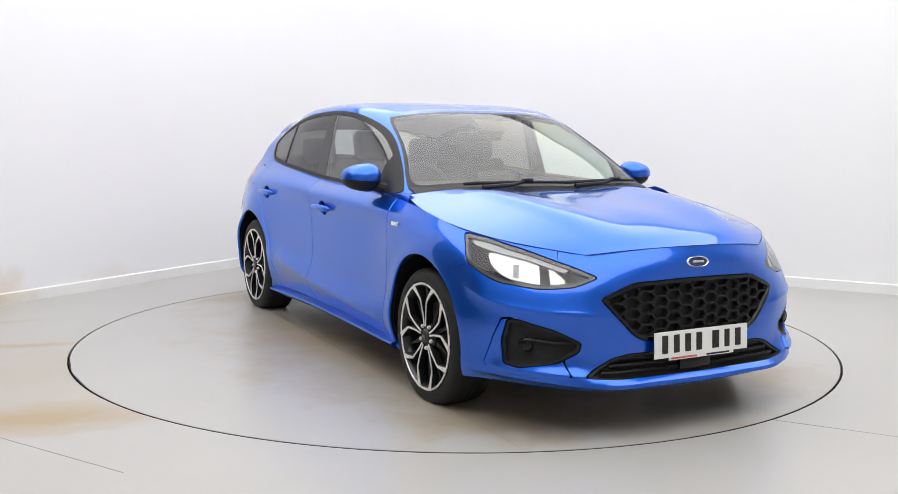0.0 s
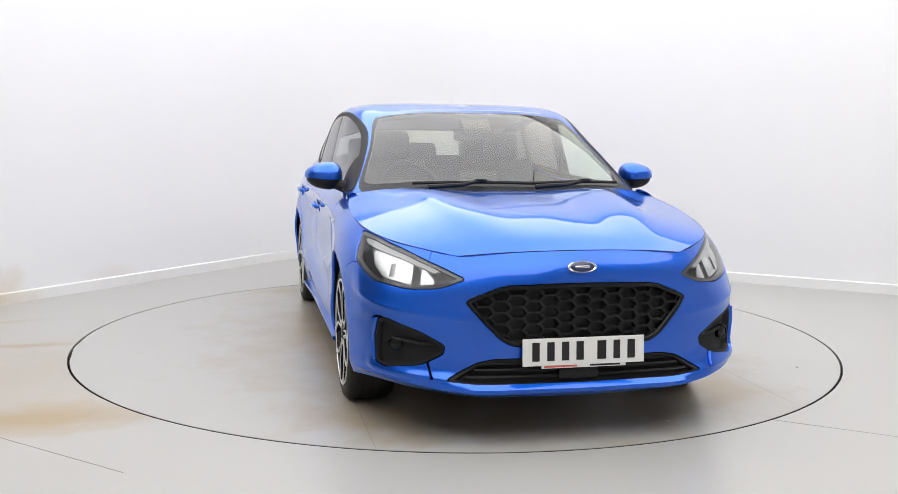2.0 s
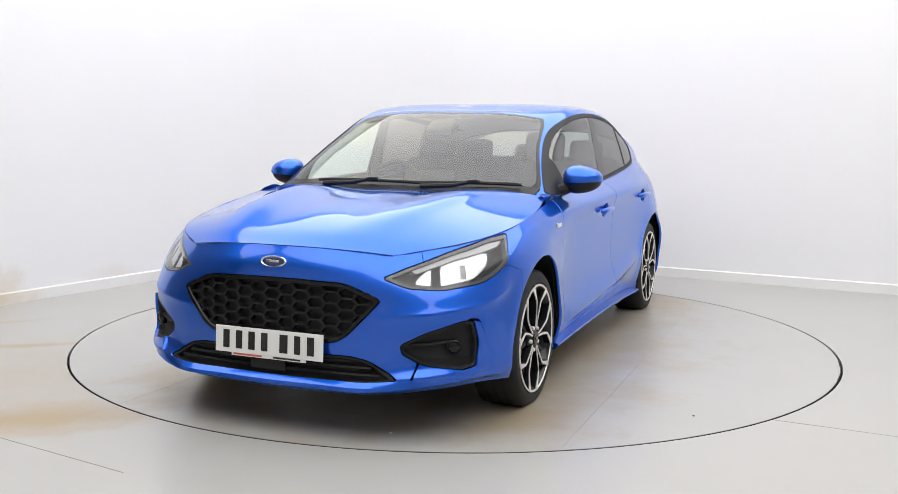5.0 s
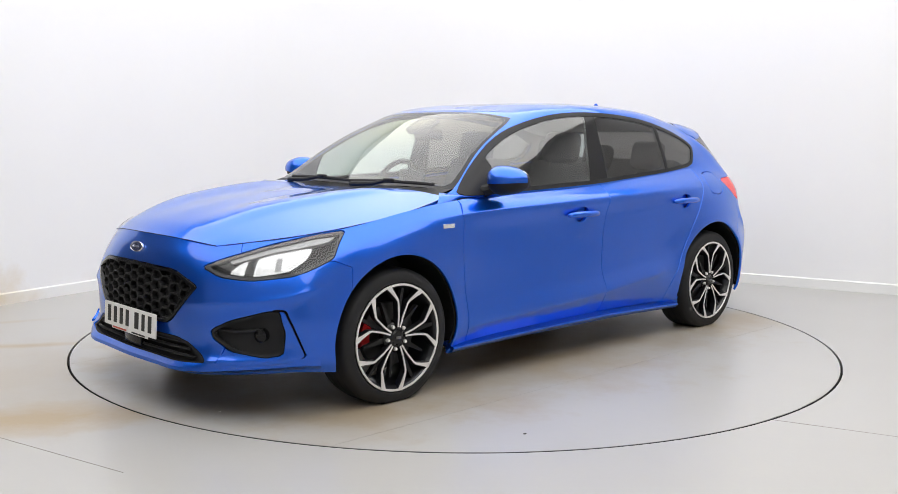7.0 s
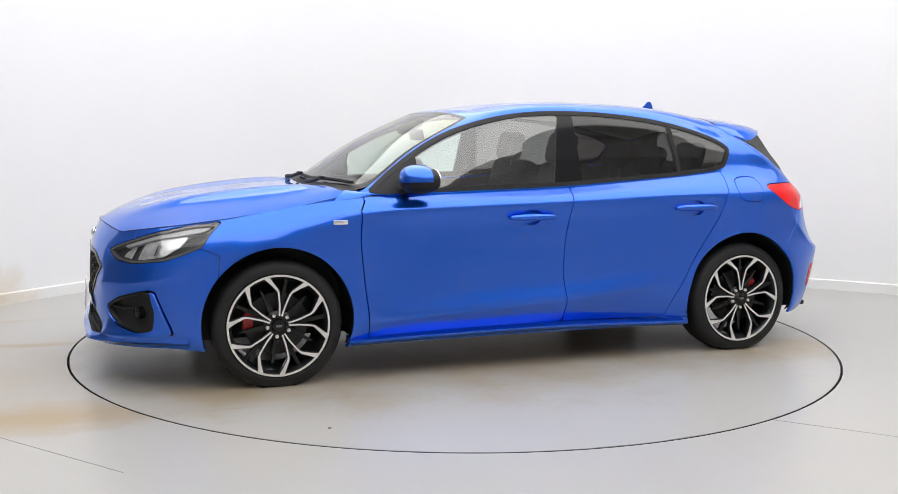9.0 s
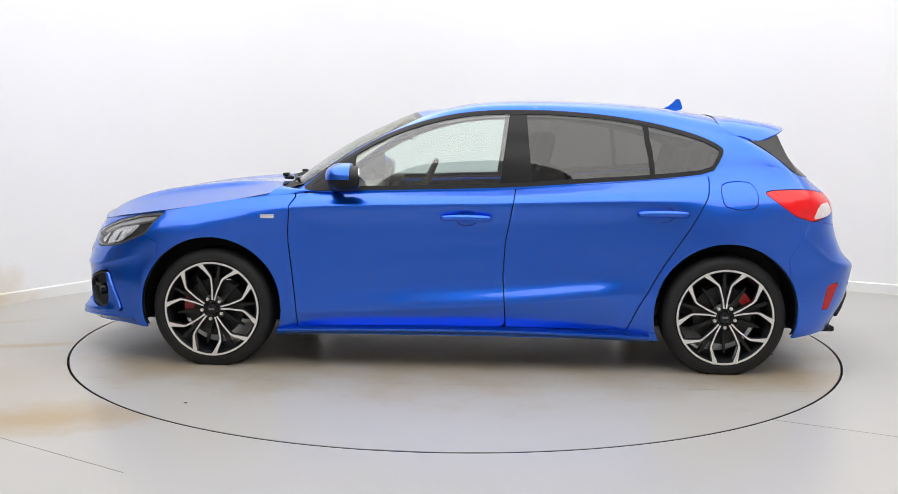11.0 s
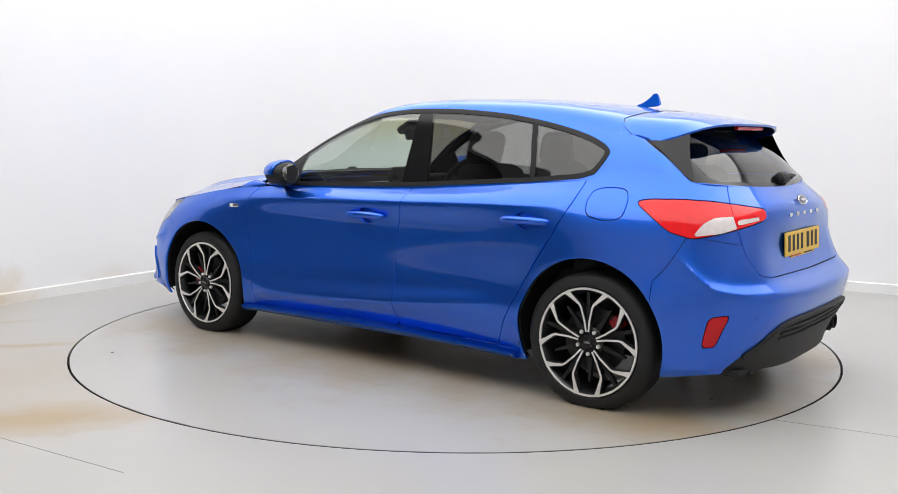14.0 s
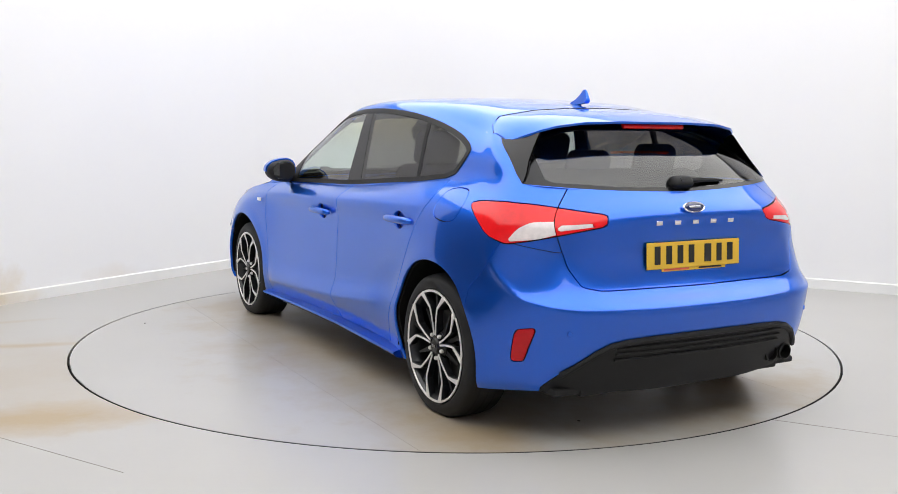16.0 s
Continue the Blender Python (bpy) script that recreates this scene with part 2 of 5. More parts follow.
def grid_sheet(g, q):
    """A sheet from a grid of places (rows, columns, 3)."""
    r, c = g.shape[:2]
    du, dv = np.gradient(g, axis=1), np.gradient(g, axis=0)
    for e in (0, -1):  # symmetric middle lines have level normals
        on = np.abs(g[:, e, 1]) < 1e-6
        du[on, e] = np.where(np.abs(du[on, e]) > 0, du[on, e] * np.array([0, 1, 0]), 0)
    n = np.cross(du, dv)
    n /= np.maximum(np.linalg.norm(n, axis=2, keepdims=True), 1e-9)
    i = np.arange(r * c).reshape(r, c)
    a, b, d, e = i[:-1, :-1].ravel(), i[:-1, 1:].ravel(), i[1:, 1:].ravel(), i[1:, :-1].ravel()
    t = np.concatenate([np.stack([a, b, d], 1), np.stack([a, d, e], 1)])
    return Sheet(g.reshape(-1, 3), n.reshape(-1, 3), q.reshape(-1, 2), t)


def fair(g, times, keep_cols=True):
    g = g.copy()
    for _ in range(times):
        h = g.copy()
        h[1:-1] = (g[:-2] + 2 * g[1:-1] + g[2:]) / 4
        g = h.copy()
        h[:, 1:-1] = (g[:, :-2] + 2 * g[:, 1:-1] + g[:, 2:]) / 4
        g = h
    return g


def rounded(poly, times=2, cut=0.22):
    poly = [np.array(p, float) for p in poly]
    for _ in range(times):
        out = []
        for a, b in zip(poly, poly[1:] + poly[:1]):
            out += [a * (1 - cut) + b * cut, a * cut + b * (1 - cut)]
        poly = out
    return np.array(poly)


def outline(q, poly):
    """Signed distance of points q to a closed outline; negative inside."""
    poly = np.asarray(poly, float)
    best = np.full(len(q), 1e9)
    inside = np.zeros(len(q), bool)
    for a, b in zip(poly, np.roll(poly, -1, axis=0)):
        ab = b - a
        f = np.clip(((q - a) @ ab) / max(ab @ ab, 1e-12), 0, 1)
        best = np.minimum(best, np.linalg.norm(q - a - f[:, None] * ab, axis=1))
        cr = (a[1] > q[:, 1]) != (b[1] > q[:, 1])
        with np.errstate(divide="ignore", invalid="ignore"):
            xx = a[0] + (q[:, 1] - a[1]) / (b[1] - a[1]) * ab[0]
        inside ^= cr & (q[:, 0] < xx)
    return np.where(inside, -best, best)


# ---- the car's body lines, half a car, from the middle of the nose round to the middle of the tail ----
def line(*v):
    return np.array(v, float).reshape(-1, 3)


LIP = line(2.195, 0, .185, 2.185, .25, .187, 2.155, .46, .19, 2.02, .675, .205, 1.86, .80, .212, 1.69, .87, .20,
           1.35, .88, .17, 1.02, .845, .172, .75, .828, .172, .25, .822, .172, -.25, .822, .172, -.80, .832, .168,
           -1.35, .88, .18, -1.69, .868, .198, -1.87, .77, .215, -1.98, .60, .215, -2.05, .30, .20, -2.06, 0, .20)
ROCKER = line(2.225, 0, .222, 2.215, .25, .223, 2.20, .46, .225, 2.07, .68, .248, 1.885, .825, .258, 1.69, .887, .245,
              1.35, .895, .22, 1.02, .868, .205, .75, .842, .208, .25, .836, .216, -.25, .836, .222, -.80, .845, .212,
              -1.35, .895, .225, -1.69, .886, .235, -1.88, .785, .255, -1.995, .61, .255, -2.06, .30, .25, -2.07, 0, .25)
LOWER = line(2.205, 0, .30, 2.195, .25, .30, 2.165, .47, .305, 2.05, .685, .32, 1.89, .828, .33, 1.69, .895, .33,
             1.35, .905, .34, 1.02, .892, .33, .75, .890, .312, .25, .896, .328, -.25, .899, .352, -.80, .898, .40,
             -1.35, .905, .38, -1.69, .90, .36, -1.90, .80, .37, -2.055, .62, .385, -2.115, .30, .41, -2.125, 0, .41)
MIDDLE = line(2.215, 0, .42, 2.205, .25, .42, 2.165, .475, .43, 2.055, .688, .44, 1.90, .832, .44, 1.69, .90, .45,
              1.35, .91, .52, 1.02, .89, .50, .75, .875, .45, .25, .871, .46, -.25, .872, .48, -.80, .880, .52,
              -1.35, .91, .54, -1.70, .905, .525, -1.935, .79, .542, -2.08, .61, .548, -2.13, .30, .548, -2.14, 0, .548)
UPPER = line(2.213, 0, .53, 2.203, .25, .53, 2.155, .475, .54, 2.04, .688, .545, 1.875, .830, .55, 1.66, .896, .57,
             1.35, .912, .68, 1.02, .895, .66, .75, .872, .66, .25, .866, .67, -.25, .868, .68, -.80, .882, .69,
             -1.35, .912, .69, -1.69, .878, .645, -1.89, .79, .635, -2.025, .615, .635, -2.05, .30, .628, -2.055, 0, .625)
WAIST = line(2.203, 0, .62, 2.193, .25, .62, 2.135, .475, .62, 2.02, .68, .61, 1.86, .825, .615, 1.65, .892, .66,
             1.35, .903, .76, 1.02, .893, .77, .75, .873, .77, .25, .868, .78, -.25, .869, .79, -.80, .882, .80,
             -1.35, .905, .80, -1.67, .865, .76, -1.84, .795, .76, -1.98, .62, .755, -2.008, .30, .75, -2.006, 0, .75)
SHOULDER = line(2.185, 0, .70, 2.17, .25, .697, 2.10, .48, .685, 1.98, .66, .69, 1.83, .80, .705, 1.63, .868, .745,
                1.34, .878, .815, 1.02, .875, .845, .75, .876, .866, .25, .878, .880, -.25, .879, .893, -.80, .884, .918,
                -1.35, .862, .93, -1.63, .83, .91, -1.81, .78, .895, -1.95, .62, .90, -2.015, .30, .905, -2.025, 0, .905)
BELT = line(2.15, 0, .775, 2.125, .25, .768, 2.055, .485, .747, 1.92, .645, .775, 1.77, .752, .80, 1.60, .815, .822,
            1.33, .838, .872, 1.06, .828, .908, .75, .80, .929, .25, .80, .943, -.25, .796, .959, -.80, .786, 1.00,
            -1.33, .756, 1.042, -1.56, .738, 1.045, -1.755, .695, 1.04, -1.875, .45, 1.02, -1.92, .22, 1.01, -1.93, 0, 1.005)
# the canopy: base, glass middle, window tops, roof edge, roof middle
BASE = line(1.04, 0, .962, .995, .42, .965, .90, .785, .936, .50, .80, .937, .10, .80, .948, -.30, .795, .961,
            -.80, .786, 1.0, -1.20, .765, 1.032, -1.50, .742, 1.045, -1.76, .693, 1.04, -1.88, .42, 1.018, -1.93, 0, 1.005)
GLAZE = line(.722, 0, 1.182, .678, .38, 1.182, .585, .665, 1.160, .36, .742, 1.13, .05, .748, 1.155, -.30, .745, 1.17,
             -.80, .735, 1.185, -1.15, .718, 1.185, -1.42, .698, 1.165, -1.63, .676, 1.14, -1.735, .40, 1.165, -1.775, 0, 1.165)
TOPS = line(.32, 0, 1.368, .295, .34, 1.364, .235, .585, 1.335, .10, .655, 1.345, -.08, .675, 1.362, -.35, .682, 1.370,
            -.75, .673, 1.353, -1.05, .655, 1.315, -1.33, .635, 1.255, -1.48, .628, 1.235, -1.52, .38, 1.295, -1.545, 0, 1.305)
EDGE = line(.20, 0, 1.386, .18, .32, 1.382, .14, .52, 1.376, .02, .578, 1.394, -.12, .590, 1.408, -.35, .594, 1.415,
            -.75, .584, 1.404, -1.02, .568, 1.380, -1.25, .548, 1.342, -1.35, .52, 1.328, -1.40, .33, 1.345, -1.42, 0, 1.353)
RIDGE = line(.10, 0, 1.404, .08, 0, 1.407, .05, 0, 1.411, -.02, 0, 1.420, -.14, 0, 1.430, -.35, 0, 1.437,
             -.70, 0, 1.434, -.95, 0, 1.418, -1.12, 0, 1.401, -1.20, 0, 1.391, -1.24, 0, 1.384, -1.26, 0, 1.380)


def ring_sheet(lines, nu, nv, smooth, top_mirror=False):
    net = np.stack(lines)
    a, u = run(net, nu, net[:, 1] * FLIP, net[:, -2] * FLIP)
    b = np.swapaxes(a, 0, 1)
    g, v = run(b, nv, None, b[:, -2] * FLIP if top_mirror else None)
    g = np.swapaxes(g, 0, 1)
    h = fair(g, smooth)
    for _ in range(nu - 3):
        h[:, 1:-1] = (h[:, :-2] + 2 * h[:, 1:-1] + h[:, 2:]) / 4
    h[:, 0, 1], h[:, -1, 1] = 0, 0
    return h, u, v


# lower body
side_g, side_u, side_v = ring_sheet([LIP, ROCKER, LOWER, MIDDLE, UPPER, WAIST, SHOULDER, BELT], 14, 12, 4)
ARCH_F, ARCH_R, ARCH_Z, ARCH_RAD = 1.35, -1.352, 0.322, 0.372
walk_len = np.concatenate([[0], np.cumsum(np.linalg.norm(np.diff(side_g[42], axis=0), axis=1))])


def plan_place(x, y, z):
    """How far round the body a place lies; y None: on the flank."""
    n = side_g.shape[1]
    up = np.maximum.accumulate(side_g[..., 2], axis=0)
    px = np.array([np.interp(z, up[:, j], side_g[:, j, 0]) for j in range(n)])
    py = np.array([np.interp(z, up[:, j], side_g[:, j, 1]) for j in range(n)])
    if y is None:
        return float(np.interp(-x, -px[63:196], walk_len[63:196]))
    a = np.stack([px, py], 1)
    ab = a[1:] - a[:-1]
    f = np.clip((((x, y) - a[:-1]) * ab).sum(1) / np.maximum((ab ** 2).sum(1), 1e-12), 0, 1)
    k = int(((a[:-1] + ab * f[:, None] - (x, y)) ** 2).sum(1).argmin())
    return float(walk_len[k] + f[k] * (walk_len[k + 1] - walk_len[k]))


def crease(path, height, above, below, ends=0.12):
    """Presses a sharp character line into the flank: a ridge along a path, fading over a width above and below it."""
    global side_g
    pts = [(plan_place(*p), p[2]) for p in path]
    w = np.broadcast_to(walk_len, side_g.shape[:2])
    z = side_g[..., 2]
    ws = [p[0] for p in pts]
    zl = np.interp(w, ws, [p[1] for p in pts])
    stop = ws[-1] + (1 if path[-1][1] == 0 else 0)  # a line that reaches the middle of the car goes on across it
    fade = np.clip((w - ws[0]) / ends, 0, 1) * np.clip((stop - w) / ends, 0, 1)
    d = z - zl
    amount = height * fade * np.where(d > 0, np.exp(-np.abs(d) / above), np.exp(-np.abs(d) / below))
    du, dv = np.gradient(side_g, axis=1), np.gradient(side_g, axis=0)
    nrm = np.cross(du, dv)
    nrm /= np.maximum(np.linalg.norm(nrm, axis=2, keepdims=True), 1e-9)
    side_g = side_g + nrm * amount[..., None] * np.array([1, 1, 0])


crease([(.93, None, .290), (.25, None, .328), (-.20, None, .357), (-.82, None, .416)], .012, .06, .018)
crease([(1.25, None, .835), (.90, None, .862), (.25, None, .880), (-.25, None, .893), (-.80, None, .910), (-1.25, None, .925)], .006, .03, .05)
crease([(-1.70, .885, .79), (-1.80, .84, .68), (-1.90, .79, .597), (-2.0, .72, .572), (-2.08, .61, .560), (-2.13, .30, .556), (-2.14, 0, .556)], .016, .05, .05)
crease([(2.17, .40, .50), (2.10, .58, .515), (2.02, .71, .525), (1.92, .82, .545), (1.72, .895, .60)], .016, .045, .035)
crease([(2.15, .50, .262), (2.08, .61, .266), (1.98, .755, .272), (1.88, .83, .285)], .018, .05, .02, .06)
for ax in (ARCH_F, ARCH_R):  # flared arches
    rr = np.hypot(side_g[..., 0] - ax, side_g[..., 2] - ARCH_Z)
    side_g[..., 1] += 0.007 * np.exp(-((rr - 0.375) / 0.05) ** 2) * np.clip((side_g[..., 1] - 0.6) / 0.2, 0, 1)
side_q = np.stack([np.broadcast_to(walk_len, side_g.shape[:2]), side_g[..., 2]], axis=-1)
LOWERS = grid_sheet(side_g, side_q)


can_g, can_u, can_v = ring_sheet([BASE, GLAZE, TOPS, EDGE, RIDGE], 12, 12, 1, True)
can_g[-1, :, 1] = 0
can_q = np.stack(np.meshgrid(can_u, can_v), axis=-1)
CAN = grid_sheet(can_g, can_q)
nn = np.array(CAN.n)
top = CAN.q[:, 1] > 3.97
nn[top] = (0, 0, 1)
CAN.n = nn



def blend_seam():
    """One smooth surface where the canopy flows into the rear wings."""
    rows_l, cols_l = side_g.shape[:2]
    rows_c, cols_c = can_g.shape[:2]
    ln = LOWERS.n.reshape(rows_l, cols_l, 3)
    cn = CAN.n.reshape(rows_c, cols_c, 3)
    low_new, can_new = ln.copy(), cn.copy()
    for grid, g0, mine, other, og, rows_ in ((side_g, -1, ln, cn[0], can_g[0], (-1, -2, -3, -4, -5)), (can_g, 0, cn, ln[-1], side_g[-1], (0, 1, 2, 3, 4))):
        out = low_new if g0 == -1 else can_new
        for j in range(grid.shape[1]):
            x = grid[g0, j, 0]
            w = min(1, max(0, (-1.22 - x) / .1)) * min(1, max(0, (x + 1.76) / .06))
            if w <= 0:
                continue
            k = int(((og - grid[g0, j]) ** 2).sum(axis=1).argmin())
            mean = mine[g0, j] + other[k]
            mean /= np.linalg.norm(mean)
            for i, r in enumerate(rows_):
                f = w * (1 - i / 5)
                v = mine[r, j] * (1 - f) + mean * f
                out[r, j] = v / np.linalg.norm(v)
    LOWERS.n, CAN.n = low_new.reshape(-1, 3), can_new.reshape(-1, 3)


blend_seam()


def wz(*pts):
    """Plan coordinates on the lower body of the places (x, y, z); y None: on the flank."""
    out = []
    for x, y, z in pts:
        out.append((plan_place(x, y, z), z))
    return out


W_END = walk_len[-1]


def shape(poly, times=1, cut=0.2):
    r = rounded(poly, times, cut) if times else np.array(poly, float)
    return lambda s: outline(s.q, r)


def disc(cx, rad):
    return lambda s: np.where(s.p[:, 1] > 0.55, np.hypot(s.p[:, 0] - cx, s.p[:, 2] - ARCH_Z) - rad, 1.0)


car = new("car")
car.empty_display_size = 0.3
tagged(car, "glossy blue metallic five-door hatchback standing on the turntable", "car")


def two(sheet, name, material, label="", fold=0.014, parents=None):
    """A left and a right piece."""
    a = sheet.part(name, material, parents[0] if parents else car, label, fold)
    b = sheet.mirrored().part(name, material, parents[1] if parents else car, label, fold)
    return a, b


# wheel openings
_, rest = LOWERS.split(disc(ARCH_F, ARCH_RAD), 0)
_, rest = rest.split(disc(ARCH_R, ARCH_RAD), 0)
liner = rest

# headlamps, tail lamps, grilles and pockets
head_poly = wz((2.13, .47, .662), (2.05, .54, .700), (1.90, .68, .762), (1.74, .775, .803), (1.606, .825, .818), (1.66, .845, .765), (1.70, .85, .70),
               (1.80, .81, .655), (1.86, .78, .632), (1.98, .66, .612), (2.07, .56, .622))
lamp, rest = rest.split(shape(head_poly, 1, 0.12))
tail_poly = wz((-1.545, .86, .955), (-1.60, .84, .968), (-1.75, .80, .972), (-1.87, .72, .965), (-1.96, .58, .945), (-2.0, .435, .925), (-2.0, .445, .88),
               (-1.96, .60, .855), (-1.87, .73, .822), (-1.80, .80, .805), (-1.70, .83, .835))
tail, rest = rest.split(shape(tail_poly, 1, 0.12))
grille_poly = [(-1, .648), (.10, .648), *wz((2.19, .33, .640), (2.15, .48, .578), (2.165, .44, .53), (2.18, .34, .425), (2.19, .29, .398)), (.1, .392), (-1, .392)]
grille, rest = rest.split(shape(grille_poly, 1, 0.12))
low_poly = [(-1, .345), (.2, .345), *wz((2.19, .36, .345), (2.17, .43, .33), (2.12, .55, .262), (2.16, .50, .246)), (.3, .236), (-1, .236)]
low, rest = rest.split(shape(low_poly, 1, 0.1))
fog_poly = wz((2.11, .545, .398), (2.07, .64, .447), (1.99, .775, .488), (1.945, .805, .485), (1.925, .815, .40), (1.935, .808, .300), (1.99, .76, .288), (2.07, .63, .312), (2.11, .555, .36))
fog, rest = rest.split(shape(fog_poly, 1, 0.1))
blade_poly = wz((1.985, .775, .460), (1.965, .79, .493), (1.925, .818, .488), (1.895, .828, .42), (1.865, .842, .34), (1.845, .850, .290), (1.875, .835, .272), (1.94, .790, .262), (2.03, .69, .256),
                (2.10, .58, .256), (2.08, .61, .33), (2.0, .74, .33), (1.96, .79, .40))
blade, rest = rest.split(shape(blade_poly, 1, 0.08), 0.005)
refl_poly = wz((-1.94, .73, .487), (-1.875, .785, .475), (-1.850, .79, .340), (-1.90, .765, .346))
reflector, rest = rest.split(shape(refl_poly, 1, 0.1))
fuel_poly = wz((-1.325, None, 1.0), (-1.40, None, 1.012), (-1.48, None, 1.005), (-1.505, None, .96), (-1.495, None, .875), (-1.40, None, .866), (-1.325, None, .885), (-1.312, None, .95))
fuel, rest = rest.split(shape(fuel_poly, 1, 0.2))

# doors
front_door_poly = [*wz((.892, None, .21), (.900, None, .35), (.916, None, .48), (.940, None, .70), (.935, None, .86), (.905, None, .905)), (wz((.88, None, .93))[0][0], 1.2),
                   (wz((-.254, None, .93))[0][0], 1.2), *wz((-.252, None, .95), (-.225, None, .80), (-.203, None, .68), (-.193, None, .51), (-.210, None, .228))]
door_f, rest = rest.split(shape(front_door_poly, 0), 0.003)
rear_door_poly = [*wz((-.210, None, .228), (-.193, None, .51), (-.203, None, .68), (-.225, None, .80), (-.252, None, .95)), (wz((-.254, None, .93))[0][0], 1.2),
                  (wz((-1.262, None, .99))[0][0], 1.2), *wz((-1.262, None, 1.02), (-1.245, None, .935), (-1.155, None, .775), (-1.02, None, .567), (-.90, None, .355), (-.845, None, .222))]
door_r, rest = rest.split(shape(rear_door_poly, 0), 0.003)
# sill
sill_poly = [*wz((1.06, None, .206), (.25, None, .216), (-.25, None, .224), (-.845, None, .216), (-1.05, None, .213)), (wz((-1.05, None, .2))[0][0], -1), (wz((1.06, None, .2))[0][0], -1)]
sill, rest = rest.split(shape(sill_poly, 0), 0.002)
# tailgate and the bumpers
w_gate = wz((-1.90, .67, .9))[0][0]
gate_poly = [(w_gate - .03, 1.2), (w_gate + .005, .98), (w_gate + .04, .85), *wz((-1.985, .63, .72), (-2.02, .585, .645), (-2.03, .50, .628)), (W_END, .622), (W_END + 1, .622), (W_END + 1, 1.2)]
gate, rest = rest.split(shape(gate_poly, 1, 0.1))
tail_in, tail_out = tail.split(shape(gate_poly, 1, 0.1), 0.002)
diff_poly = [*wz((-1.90, .74, .10), (-1.93, .71, .235), (-2.03, .53, .40), (-2.09, .44, .425)), (W_END, .43), (W_END + 1, .43), (W_END + 1, -1)]
diffuser, rest = rest.split(shape(diff_poly, 0), 0.002)
w_af, w_ar = wz((1.68, None, .60))[0][0], wz((-1.69, None, .6))[0][0]
front_poly = [(-1, -1), (w_af + .08, -1), (w_af + .05, .66), *wz((1.70, None, .69)), (wz((1.86, .78, .64))[0][0], .70), *wz((2.0, .60, .70)), (wz((2.06, .485, .73))[0][0], 1.0), (-1, 1.0)]
bumper_f, rest = rest.split(shape(front_poly, 0), 0.0015)
rear_poly = [(w_ar - .1, -1), *wz((-1.66, .88, .62), (-1.78, .80, .82)), (W_END - .66, .78), (W_END + 1, .78), (W_END + 1, -1)]
bumper_r, rest = rest.split(shape(rear_poly, 0), 0.0015)
fender_poly = [(-1, -1), (wz((.70, None, .5))[0][0], -1), (wz((.70, None, .5))[0][0], 2), (-1, 2)]
fender, quarter = rest.split(shape(fender_poly, 0), 0)

liner.moved(-0.03).both().part("inner_shell", DARK, car, "dark inner body shell", 0)
bumper_f.both().part("front_bumper", PAINT, car)
bumper_r.both().part("rear_bumper", PAINT, car)
two(blade.moved(.011), "pocket_blade", PAINT, "body-coloured blade round the fog lamp pocket", .03)
two(fender, "front_wing", PAINT)
two(quarter, "rear_quarter_panel", PAINT)
two(sill, "side_skirt", PAINT)


def bowl_at(cx, cz, a, h):
    return lambda s: (np.sqrt(((s.p[:, 0] - cx) / a) ** 2 + ((s.p[:, 2] - cz) / h) ** 2) - 1) * h


cup_f, door_f = door_f.split(bowl_at(.0, .807, .062, .044), 0)
cup_r, door_r = door_r.split(bowl_at(-1.012, .841, .062, .044), 0)
doors_f = two(door_f, "front_door", PAINT, fold=0.022)
doors_r = two(door_r, "rear_door", PAINT, fold=0.022)
two(cup_f.moved(-.028), "handle_cup", PAINT, "handle recess", 0, doors_f)
two(cup_r.moved(-.028), "handle_cup", PAINT, "handle recess", 0, doors_r)
two(fuel, "fuel_flap", PAINT)
two(reflector.moved(0.002), "rear_reflector", DEEPRED, "red plastic reflector")
tailgate = gate.both().part("tailgate", PAINT, car)
diffuser.both().part("rear_diffuser", BLACK, car, "black plastic lower bumper and diffuser")

# hood
hood_net = np.stack([
    line(2.15, 0, .777, 2.04, 0, .834, 1.82, 0, .892, 1.50, 0, .932, 1.22, 0, .953, 1.06, 0, .956),
    line(2.137, .16, .774, 2.03, .17, .832, 1.81, .18, .890, 1.50, .20, .931, 1.22, .22, .954, 1.055, .23, .957),
    line(2.105, .33, .765, 1.99, .36, .830, 1.79, .40, .898, 1.49, .44, .946, 1.21, .47, .970, 1.035, .48, .968),
    line(2.083, .42, .757, 1.965, .47, .811, 1.77, .51, .868, 1.48, .54, .914, 1.20, .57, .945, 1.02, .61, .962),
    line(2.057, .487, .749, 1.92, .648, .777, 1.76, .757, .803, 1.50, .826, .842, 1.20, .833, .892, .97, .797, .938)])
hg, _ = run(hood_net, 10)
hb = np.swapaxes(hg, 0, 1)
hh, _ = run(hb, 10, hb[:, 1] * FLIP, None)
hh = fair(np.swapaxes(hh, 0, 1)[::-1], 1)
hh[-1, :, 1] = 0
hood = grid_sheet(hh, hh[..., :2].copy())
hood_n = np.array(hood.n)
flat = np.abs(hood.p[:, 1]) < 1e-6
hood_n[flat, 1] = 0
hood.n = hood_n
hood.both().part("hood", PAINT, car)


